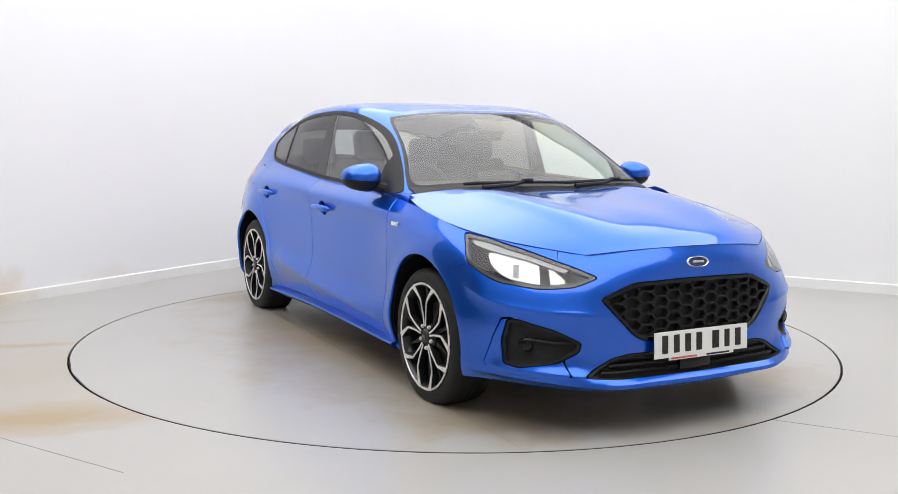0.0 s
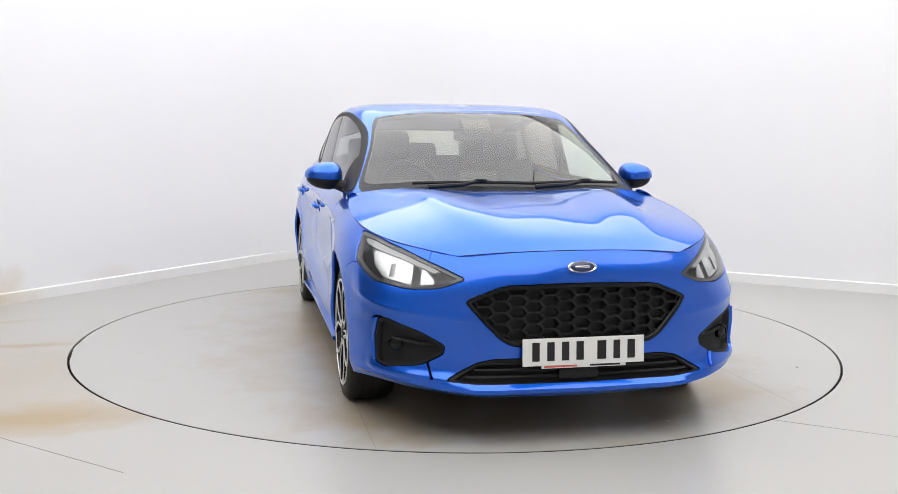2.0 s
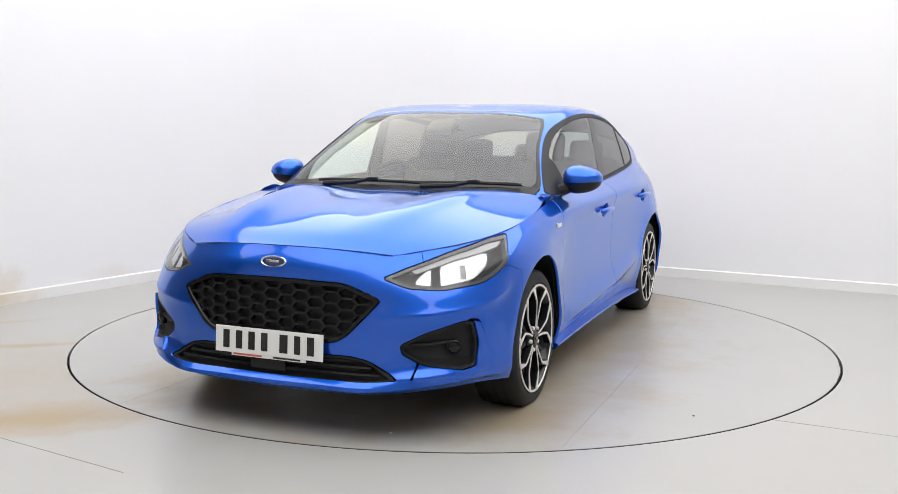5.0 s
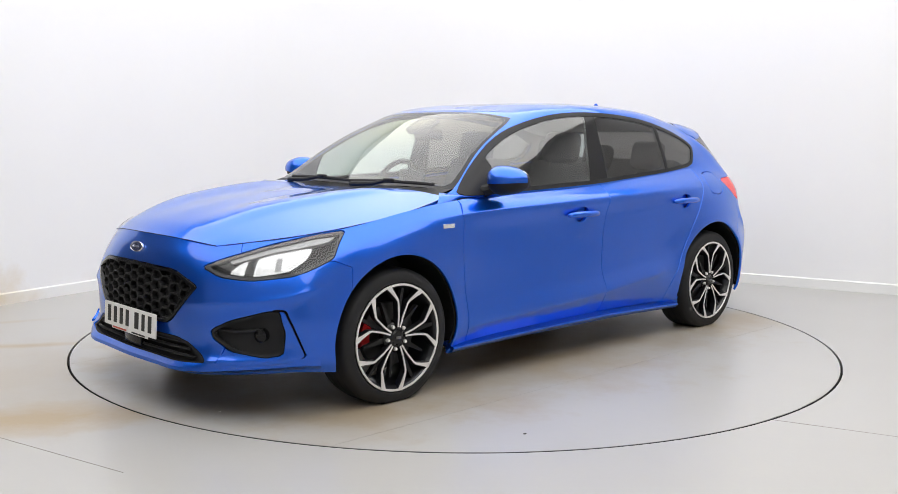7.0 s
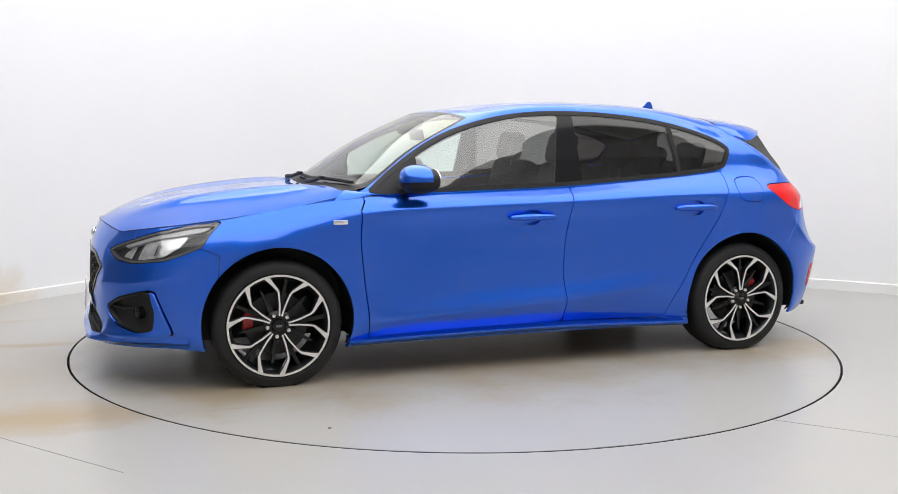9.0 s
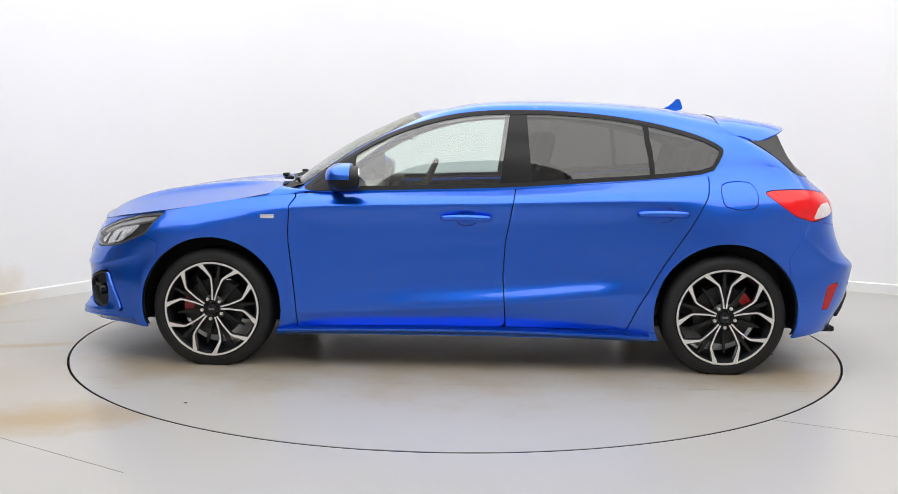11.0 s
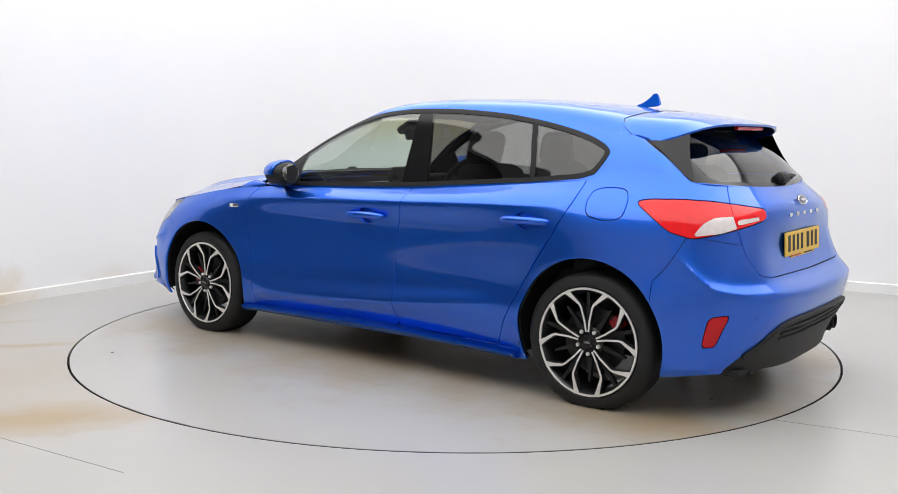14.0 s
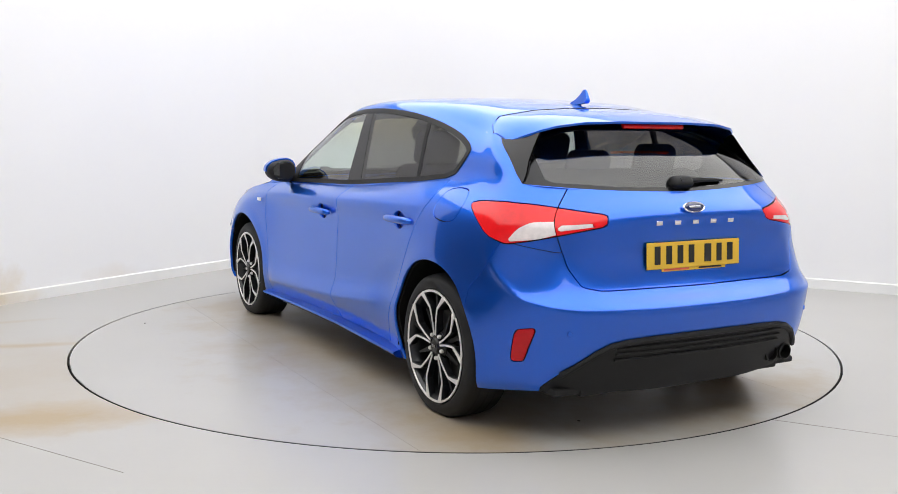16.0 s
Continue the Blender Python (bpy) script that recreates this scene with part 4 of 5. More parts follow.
part("high_brake_light", bm, REDLENS, spoiler, "red high-level brake light")


def spoiler_fin(bm):
    """A blade beside the rear window, from the spoiler's end down to the belt."""
    near = [Vector(p) for p in ((-1.50, .634, 1.226), (-1.575, .660, 1.180), (-1.64, .680, 1.13), (-1.70, .692, 1.08), (-1.74, .694, 1.05))]
    far = [Vector(p) for p in ((-1.668, .560, 1.252), (-1.685, .600, 1.195), (-1.705, .636, 1.14), (-1.735, .668, 1.085), (-1.748, .690, 1.052))]
    for off in (0, -.010):
        rows_ = [[bm.verts.new(a.lerp(b, k / 3) + Vector((0, off, 0))) for k in range(4)] for a, b in zip(near, far)]
        for a, b in zip(rows_, rows_[1:]):
            for i in range(3):
                bm.faces.new((a[i], a[i + 1], b[i + 1], b[i]))


sided("spoiler_fin", spoiler_fin, GLOSS, spoiler, "gloss black fin beside the rear window")
bm = bmesh.new()
tube_along(bm, seam, .0028, 6)
part("roof_seam", bm, DARK, spoiler, "dark shut line before the spoiler")
bm = bmesh.new()
prof = [(-.07, 0, .028), (-.085, .010, .026), (-.078, .05, .012), (-.070, .066, .004), (-.05, .066, .004), (-.03, .046, .010), (.0, .028, .018), (.05, .012, .022), (.085, 0, .016)]
a = [bm.verts.new((x, w * .5, z)) for x, z, w in prof]
b = [bm.verts.new((x, -w * .5, z)) for x, z, w in prof]
for i in range(len(prof) - 1):
    bm.faces.new((a[i], a[i + 1], b[i + 1], b[i]))
bm.faces.new(a)
bm.faces.new(b[::-1])
bmesh.ops.transform(bm, matrix=pose(-1.18, 0, roof_z(-1.18, 0) - .003, 0, 5, 0), verts=bm.verts)
part("roof_aerial", bm, PAINT, car, "blue fin aerial", sharp=30)


def screen_at(y, z):
    s = CAN.p[CAN.q[:, 0] < 2.2]
    d = (s[:, 1] - abs(y)) ** 2 + (s[:, 2] - z) ** 2
    i = np.argsort(d)[:4]
    w = 1 / (d[i] + 1e-6)
    return float((s[i, 0] * w).sum() / w.sum())


for y0, y1, yp in ((-.48, .16, -.13), (.12, .66, .44)):
    bm = bmesh.new()
    tube_along(bm, [(screen_at(y, .985 + .006 * math.sin((y - y0) / (y1 - y0) * 3.1)) + .026, y, .990 + .006 * math.sin((y - y0) / (y1 - y0) * 3.1)) for y in np.linspace(y0, y1, 13)], .009, 6)
    w = part("windscreen_wiper", bm, BLACK, car, "black windscreen wiper")
    bm = bmesh.new()
    tube_along(bm, [(1.06, yp - .28, .975), (1.06, yp - .1, .985), (1.035, yp, 1.006)], lambda k: .013 - .004 * k, 8)
    part("wiper_arm", bm, BLACK, w)
    bm = bmesh.new()
    box(bm, (1.035, yp, 1.006), (.03, .06, .018), bevel=.005)
    part("wiper_joint", bm, BLACK, w)
# cowl panel under the windscreen
bm = bmesh.new()
ys = np.linspace(-.74, .74, 31)
r0 = [bm.verts.new((1.00 + .075 * (1 - (y / .80) ** 2), y, .932 + .012 * (1 - (y / .80) ** 2))) for y in ys]
r1 = [bm.verts.new((screen_at(y, .972) + .004, y, .972)) for y in ys]
for i in range(len(ys) - 1):
    bm.faces.new((r0[i], r0[i + 1], r1[i + 1], r1[i]))
part("cowl_panel", bm, BLACK, car, "black plastic cowl panel")
# rear wiper
bm = bmesh.new()
box(bm, (0, 0, 0), (.05, .12, .055), bevel=.02, seg=3)
bmesh.ops.transform(bm, matrix=pose(-1.905, -.02, 1.045, 0, 35, 0), verts=bm.verts)
rw = part("rear_wiper", bm, BLACK, car, "black rear wiper")
bm = bmesh.new()
tube_along(bm, [(-1.915, .0, 1.05), (-1.905, -.12, 1.055), (-1.885, -.28, 1.05)], lambda k: .018 - .012 * k, 8)
part("wiper_arm", bm, BLACK, rw)
# tailpipes
for y in (-.47, -.555):
    bm = bmesh.new()
    lathe(bm, [(.036, -.14), (.038, .0), (.033, .002), (.031, -.12), (.0005, -.12)], 32)
    bmesh.ops.transform(bm, matrix=pose(-2.05, y, .275, 0, 0, 90), verts=bm.verts)
    part("tailpipe", bm, DISC, car, "round dark steel tailpipe")
# raised lip along the top of the diffuser
def diffuser_lip(bm):
    tube_along(bm, [(front_x(y, z, True) - .004, y, z) for y, z in ((.66, .292), (.62, .325), (.55, .382), (.49, .412), (.42, .424), (.3, .430), (.15, .432), (0, .432))], .013, 8)


sided("diffuser_lip", diffuser_lip, BLACK, car, "grey-black plastic lip over the diffuser")
# dark ribs on the diffuser
for z in (.40, .375, .35):
    bm = bmesh.new()
    pts = [(front_x(y, z, True) - .004, y, z) for y in np.linspace(-.46, .46, 25)]
    tube_along(bm, pts, .006, 6)
    part("diffuser_rib", bm, BLACK, car)
sided("parking_sensor", lambda bm: [lathe(bm, [(.011, 0), (.01, .003), (.0005, .003)], 18), bmesh.ops.transform(bm, matrix=pose(front_x(.66, .47, True) - .001, .66, .47, 0, 0, 68), verts=bm.verts)], PAINT, car, "round parking sensor")


# ---- wheels ----
def wheel(name, m, phase, red_at, label, span=44):
    wh = new(name)
    wh.parent = car
    wh["label"] = label
    wh.matrix_basis = m

    def put(nm, bm, material, lab="", **kw):
        return part(nm, bm, material, wh, lab, **kw)
    # the tyre: outside faces +y, y = 0 is the outer rim plane
    bm = bmesh.new()
    lathe(bm, [(.236, -.20), (.262, -.212), (.298, -.214), (.316, -.200), (.3212, -.17), (.3225, -.11), (.3212, -.045), (.316, -.018), (.300, -.002), (.275, .004), (.262, .003), (.2535, -.004), (.244, -.02)], 96)
    for v in bm.verts:  # flattened where it carries the car
        v.co.z = max(v.co.z, -m.translation.z + .0005)
    tyre = put("tyre", bm, RUBBER, "black rubber tyre")
    for a in (-.15, -.11, -.065):  # tread grooves
        bm = bmesh.new()
        lathe(bm, [(.3226, a - .005), (.3232, a), (.3226, a + .005)], 96)
        for v in bm.verts:
            v.co.z = max(v.co.z, -m.translation.z + .0007)
        put("tread_groove", bm, DARK)
    bm = bmesh.new()
    lathe(bm, [(.250, -.010), (.2525, .000), (.247, .003), (.240, .001), (.230, -.012), (.222, -.05), (.215, -.19), (.243, -.20)], 96)
    rim = put("rim_barrel", bm, ALLOY, "dark alloy rim barrel")
    bm = bmesh.new()
    lathe(bm, [(.2525, .0005), (.2515, .0050), (.2430, .0050), (.2410, .0005)], 96)
    put("rim_edge", bm, SILVER, "machined silver rim edge")

    def pol(r, a):
        return (r * math.cos(a), r * math.sin(a))

    def bar(bm, pts, widths, y0, y1):
        """A flat bar along points of (radius, angle)."""
        P = [Vector(pol(r, a)) for r, a in pts]
        L, R = [], []
        for i, p in enumerate(P):
            d = (P[min(i + 1, len(P) - 1)] - P[max(i - 1, 0)]).normalized()
            nn_ = Vector((-d.y, d.x))
            L.append(p + nn_ * widths[i] / 2)
            R.append(p - nn_ * widths[i] / 2)
        def dome(p):
            return -.006 + .010 * min(1, p.length / .24)
        tops = [[bm.verts.new((q.x, dome(q) + y1, q.y)) for q in s] for s in (L, R)]
        bots = [[bm.verts.new((q.x, dome(q) + y0, q.y)) for q in s] for s in (L, R)]
        for i in range(len(P) - 1):
            bm.faces.new((tops[0][i], tops[0][i + 1], tops[1][i + 1], tops[1][i]))
            bm.faces.new((bots[0][i], bots[1][i], bots[1][i + 1], bots[0][i + 1]))
            for t_, b_ in ((tops[0], bots[0]), (tops[1], bots[1])):
                bm.faces.new((t_[i], b_[i], b_[i + 1], t_[i + 1]))
        for e in (0, -1):
            bm.faces.new((tops[0][e], tops[1][e], bots[1][e], bots[0][e]))
    for k in range(5):
        c = math.radians(phase + 72 * k)
        for s in (1, -1):
            path = [(.048, c + s * math.radians(7)), (.10, c + s * math.radians(7.5)), (.163, c + s * math.radians(10.2)), (.178, c + s * math.radians(12.0)), (.216, c + s * math.radians(19.5)), (.248, c + s * math.radians(24))]
            bm = bmesh.new()
            bar(bm, path, [.013, .013, .0135, .016, .023, .036], -.030, -.0008)
            put("spoke", bm, ALLOY, smooth=False)
            bm = bmesh.new()
            bar(bm, path, [.0078, .0078, .0083, .0105, .016, .026], -.004, .0026)
            put("spoke_face", bm, SILVER, "machined silver spoke face", smooth=False)
        bm = bmesh.new()
        bar(bm, [(.05, c), (.12, c), (.20, c), (.236, c)], [.020, .022, .016, .014], -.04, -.018)
        put("spoke_rib", bm, BLACK, smooth=False)
        bm = bmesh.new()
        a = c + math.radians(36)
        bar(bm, [(.05, a), (.12, a), (.19, a)], [.03, .02, .008], -.045, -.022)
        put("spoke_web", bm, BLACK, smooth=False)
        bm = bmesh.new()
        lathe(bm, [(.0095, -.02), (.0095, -.004), (.007, .001), (.0005, .001)], 12)
        q = pol(.055, c + math.radians(36))
        bmesh.ops.transform(bm, matrix=Matrix.Translation((q[0], -.002, q[1])), verts=bm.verts)
        put("wheel_nut", bm, SILVER, "steel wheel nut")
    bm = bmesh.new()
    lathe(bm, [(.075, -.05), (.072, -.022), (.06, -.012), (.036, -.008), (.033, -.004), (.030, .001), (.0005, .003)], 40)
    put("hub_cap", bm, GLOSS, "black hub with centre cap")
    bm = bmesh.new()
    box(bm, (0, .004, 0), (.03, .002, .012), bevel=.0008)
    put("cap_bar", bm, STEEL, "small cap mark")
    bm = bmesh.new()
    lathe(bm, [(.06, -.075), (.155, -.075), (.157, -.09), (.155, -.10), (.06, -.10)], 64)
    put("brake_disc", bm, DISC, "dark steel brake disc")
    bm = bmesh.new()
    n = 9
    for yy in (-.062,):
        arc = [math.radians(red_at - span / 2 + span * i / n) for i in range(n + 1)]
        vsr = [[bm.verts.new((r * math.cos(a), y_, r * math.sin(a))) for r, y_ in ((.115, -.070), (.165, -.066), (.165, -.115), (.115, -.115))] for a in arc]
        for a, b in zip(vsr, vsr[1:]):
            for i in range(4):
                bm.faces.new((a[i], a[(i + 1) % 4], b[(i + 1) % 4], b[i]))
        bm.faces.new(vsr[0])
        bm.faces.new(vsr[-1])
    put("brake_caliper", bm, RED, "red brake caliper")
    return wh


WR = .306
wheel("front_wheel", pose(1.35, .882, WR), 180 - 80, 8, "five-spoke dark and silver alloy wheel")
wheel("rear_wheel", pose(-1.352, .884, WR), 180 - 92, 140, "five-spoke dark and silver alloy wheel", 22)
wheel("front_wheel", pose(1.35, -.882, WR, 0, 0, 180), 87, 172, "five-spoke dark and silver alloy wheel")
wheel("rear_wheel", pose(-1.352, -.884, WR, 0, 0, 180), 96, 40, "five-spoke dark and silver alloy wheel", 22)


def arch(cx):
    def f(bm):
        n = 40
        prof = [(.379, .880), (.384, .86), (.386, .58)]
        rings = []
        for k in range(n + 1):
            a = math.radians(-13 + 206 * k / n)
            rings.append([bm.verts.new((cx + r * math.cos(a), y, ARCH_Z + r * math.sin(a))) for r, y in prof] + [bm.verts.new((cx + .1 * math.cos(a), .58, ARCH_Z + .1 * math.sin(a)))])
        for a, b in zip(rings, rings[1:]):
            for i in range(3):
                bm.faces.new((a[i], a[i + 1], b[i + 1], b[i]))
    return f


for cx in (ARCH_F, ARCH_R):
    sided("wheel_arch_liner", arch(cx), BLACK, car, "black wheel arch liner")
bm = bmesh.new()
box(bm, (0, 0, .215), (4.0, 1.12, .05), bevel=.01)
box(bm, (0.0, 0, .205), (1.88, 1.66, .05), bevel=.01)
box(bm, (1.88, 0, .222), (.30, 1.1, .02), bevel=.01)
box(bm, (-1.88, 0, .215), (.22, 1.36, .03), bevel=.01)
part("underbody", bm, DARK, car, "dark underbody")

# ---- cabin ----
bm = bmesh.new()
box(bm, (-.45, 0, .33), (2.3, 1.5, .06))
part("cabin_floor", bm, DARK, car, "dark cabin floor", smooth=False)


def seat(x, y, w, name="front_seat"):
    s = new(name)
    s.parent = car
    s["label"] = "dark cloth car seat"
    bm = bmesh.new()
    box(bm, (x + .12, y, .50), (.52, w, .2), bevel=.06, seg=3)
    part("seat_cushion", bm, CLOTH, s)
    bm = bmesh.new()
    box(bm, (0, 0, .30), (.15, w, .62), pose(x - .17, y, .50, 0, -20, 0), bevel=.055, seg=3)
    part("seat_back", bm, CLOTH, s)
    return s


def headrest(s, x, y, z, w=.26):
    bm = bmesh.new()
    box(bm, (0, 0, 0), (.10, w, .19), pose(x, y, z, 0, -14, 0), bevel=.045, seg=3)
    part("headrest", bm, CLOTH, s)
    for d in (-.07, .07):
        bm = bmesh.new()
        tube_along(bm, [(x + .01, y + d, z), (x + .035, y + d, z - .16)], .006, 8)
        part("headrest_post", bm, STEEL, s)


for y in (.37, -.37):
    s = seat(-.10, y, .50)
    headrest(s, -.42, y, 1.165)
s = seat(-.98, 0, 1.28, "rear_seat")
for y in (.42, 0, -.42):
    headrest(s, -1.27, y, 1.11 if y else 1.08, .24)
bm = bmesh.new()
vs = box(bm, (.70, 0, .80), (.42, 1.46, .28), bevel=.06, seg=3)
for v in bm.verts:
    if v.co.x > .7:
        v.co.z -= .02
dash = part("dashboard", bm, DASH, car, "dark grey dashboard")
bm = bmesh.new()
box(bm, (.50, -.37, .955), (.12, .30, .05), bevel=.02, seg=3)
part("instrument_hood", bm, DASH, dash)
bm = bmesh.new()
box(bm, (0, 0, 0), (.02, .22, .13), pose(.49, 0, .97, 0, -12, 0), bevel=.008)
part("centre_screen", bm, GLOSS, dash, "black centre screen")
bm = bmesh.new()
ringp = [(0, .18 * math.cos(a), .18 * math.sin(a)) for a in np.linspace(0, 2 * math.pi, 36, endpoint=False)]
tube_along(bm, ringp, .016, 10, closed=True)
bmesh.ops.transform(bm, matrix=pose(.30, -.37, .905, 0, -24, 0), verts=bm.verts)
sw = part("steering_wheel", bm, DASH, car, "dark steering wheel")
for a in (0, 180, 270):
    bm = bmesh.new()
    box(bm, (0, .10, 0), (.014, .16, .035), pose(0, 0, 0, a, 0, 0), bevel=.005)
    bmesh.ops.transform(bm, matrix=pose(.30, -.37, .905, 0, -24, 0), verts=bm.verts)
    part("wheel_spoke", bm, SILVER, sw)
bm = bmesh.new()
box(bm, (.01, 0, 0), (.05, .13, .11), pose(.30, -.37, .905, 0, -24, 0), bevel=.02, seg=3)
part("wheel_boss", bm, DASH, sw)
bm = bmesh.new()
box(bm, (0, 0, 0), (.02, .24, .065), pose(.36, 0, 1.235, 0, 12, 0), bevel=.012, seg=3)
part("rear_view_mirror", bm, GLOSS, car, "black interior mirror")
bm = bmesh.new()
box(bm, (0, 0, 0), (.14, .17, .05), pose(.40, 0, 1.285, 0, 28, 0), bevel=.02)
part("mirror_mount", bm, GLOSS, car, "black camera housing behind the windscreen")
bm = bmesh.new()
box(bm, (-1.55, 0, .97), (.42, 1.25, .03), bevel=.01)
part("parcel_shelf", bm, DASH, car, "dark parcel shelf")

# ---- floor and walls ----

def stained(m, spots, tan):
    """Adds blotchy stains: spots of (place, size, degrees, strength)."""
    nt = m.node_tree
    b = nt.nodes["Principled BSDF"]
    src = b.inputs["Base Color"].links[0].from_socket
    tc = nt.nodes["Texture Coordinate"]
    n = nt.nodes.new("ShaderNodeTexNoise")
    n.inputs["Scale"].default_value = 2.6
    n.inputs["Detail"].default_value = 8
    n.inputs["Roughness"].default_value = 0.65
    nt.links.new(tc.outputs["Object"], n.inputs["Vector"])
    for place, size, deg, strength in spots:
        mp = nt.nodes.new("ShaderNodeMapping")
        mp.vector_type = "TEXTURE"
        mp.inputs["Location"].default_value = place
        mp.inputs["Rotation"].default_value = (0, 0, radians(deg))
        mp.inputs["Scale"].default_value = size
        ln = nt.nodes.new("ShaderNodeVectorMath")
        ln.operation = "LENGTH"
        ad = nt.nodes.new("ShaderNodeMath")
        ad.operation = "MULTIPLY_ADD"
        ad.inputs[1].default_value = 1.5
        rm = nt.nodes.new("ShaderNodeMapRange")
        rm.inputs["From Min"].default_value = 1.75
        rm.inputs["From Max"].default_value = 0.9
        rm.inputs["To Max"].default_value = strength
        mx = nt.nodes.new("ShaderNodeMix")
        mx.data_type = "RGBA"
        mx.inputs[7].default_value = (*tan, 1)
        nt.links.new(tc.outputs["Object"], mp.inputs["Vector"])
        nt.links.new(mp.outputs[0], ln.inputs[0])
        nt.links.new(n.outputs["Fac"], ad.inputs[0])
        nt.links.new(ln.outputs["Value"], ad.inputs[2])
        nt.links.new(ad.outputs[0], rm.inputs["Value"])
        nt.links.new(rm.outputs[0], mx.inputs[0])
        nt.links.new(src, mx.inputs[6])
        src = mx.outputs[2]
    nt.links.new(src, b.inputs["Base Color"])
    return m


TAN = (0.36, 0.27, 0.15)
FLOOR = stained(mat("grey_floor_paint", (0.415, 0.407, 0.39), 0.28, vary=0.05, vary_scale=1.5, bump=0.1, bump_scale=30),
                [((-2.2, -1.2, 0), (1.2, 1.1, 1), 0, .35), ((-1.85, -1.87, 0), (.95, .27, 1), 14, 1.0), ((-2.5, -.47, 0), (.65, .075, 1), 15, .9), ((-2.9, .2, 0), (.35, .06, 1), 30, .4)], TAN)
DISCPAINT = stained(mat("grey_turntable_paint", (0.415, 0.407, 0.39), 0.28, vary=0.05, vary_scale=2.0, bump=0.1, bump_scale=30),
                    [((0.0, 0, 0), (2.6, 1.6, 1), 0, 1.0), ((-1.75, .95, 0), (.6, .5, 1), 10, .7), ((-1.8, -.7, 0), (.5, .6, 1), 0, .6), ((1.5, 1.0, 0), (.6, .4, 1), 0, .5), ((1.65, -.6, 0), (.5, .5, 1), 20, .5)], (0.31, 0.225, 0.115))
WALL = mat("white_wall_paint", (0.815, 0.815, 0.825), 0.6, vary=0.02, vary_scale=1.0, bump=0.1, bump_scale=80)
WALL_STAINED = stained(mat("stained_white_wall_paint", (0.815, 0.815, 0.825), 0.6, vary=0.02, vary_scale=1.0, bump=0.1, bump_scale=80),
                       [((-3.35, .65, .13), (.45, .45, .22), 0, .85), ((-2.75, 1.7, .1), (.3, .3, .1), 0, .2)], (0.62, 0.50, 0.33))
SKIRT = stained(mat("white_skirting_paint", (0.8, 0.8, 0.79), 0.4, vary=0.03, vary_scale=3), [((-3.3, .7, .04), (.5, .5, .12), 0, .8)], (0.62, 0.5, 0.33))
SLOT = mat("black_gap_shade", (0.01, 0.01, 0.01), 0.8)
R_DISC, R_HOLE = 2.243, 2.254
CORNER = Vector((-1.22, 4.21, 0))
D_LEFT, D_RIGHT = Vector((-.507, -.862, 0)), Vector((.882, -.471, 0))
DEEP, WIDE = 9.7, 9.7
FAR_L, FAR_R = CORNER + D_LEFT * DEEP, CORNER + D_RIGHT * WIDE
FAR = CORNER + D_LEFT * DEEP + D_RIGHT * WIDE
ROOM_H = 3.5


def floor_sheet():
    bm = bmesh.new()
    n = 192
    rim = [bm.verts.new((R_HOLE * math.cos(2 * math.pi * i / n), R_HOLE * math.sin(2 * math.pi * i / n), 0)) for i in range(n)]
    low = [bm.verts.new((v.co.x, v.co.y, -0.06)) for v in rim]
    mid = [bm.verts.new((v.co.x * 1.35, v.co.y * 1.35, 0)) for v in rim]
    out = []
    quad = [CORNER, FAR_R, FAR, FAR_L]
    for v in rim:
        d = Vector((v.co.x, v.co.y, 0)).normalized()
        best = 99
        for a, b in zip(quad, quad[1:] + quad[:1]):
            e = b - a
            den = d.x * e.y - d.y * e.x
            if abs(den) > 1e-9:
                s = (a.x * e.y - a.y * e.x) / den
                k = (a.x * d.y - a.y * d.x) / den
                if s > 0 and -1e-6 <= k <= 1 + 1e-6:
                    best = min(best, s)
        out.append(bm.verts.new(d * (best + 0.1)))
    for i in range(n):
        j = (i + 1) % n
        bm.faces.new((rim[i], rim[j], low[j], low[i]))
        bm.faces.new((rim[j], rim[i], mid[i], mid[j]))
        bm.faces.new((mid[j], mid[i], out[i], out[j]))
    return tagged(part("floor", bm, FLOOR, smooth=False), "smooth grey painted concrete studio floor with tan stains", "floor", kind="structure")


floor_sheet()
bm = bmesh.new()
lathe(bm, [(0.001, -.08), (2.4, -.08)], 96, "z")
tagged(part("turntable_pit", bm, DARK, smooth=False), "dark pit below the turntable edge", "pit", kind="structure")
turntable = new("turntable")
tagged(turntable, "round grey painted turntable set flush in the floor", "turntable")


def disc_plate(y0, y1):
    """One plate of the disc between two straight joints."""
    bm = bmesh.new()
    edge = R_DISC - .003
    top = []
    for sgn in (1, -1):
        ys = np.linspace(y0, y1, 60) if sgn > 0 else np.linspace(y1, y0, 60)
        for y in ys:
            x = sgn * math.sqrt(max(edge ** 2 - y * y, 0))
            if not top or (Vector(top[-1]) - Vector((x, y))).length > .004:
                top.append((x, y))
    prism(bm, top, -.03, 0, lambda a, b, d: (a, b, d))
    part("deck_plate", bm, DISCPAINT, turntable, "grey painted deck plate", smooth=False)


for y0, y1 in ((-R_DISC + .0035, -.8012), (-.80, 1.219), (1.2202, R_DISC - .0035)):
    disc_plate(y0, y1)
# edge of the disc: the gap's shade is put into its black colour
bm = bmesh.new()
lathe(bm, [(R_DISC - .003, -.002), (R_DISC, -.002), (R_DISC, -.05), (0.0001, -.05), (0.0001, -.032), (R_DISC - .003, -.032)], 192, "z")
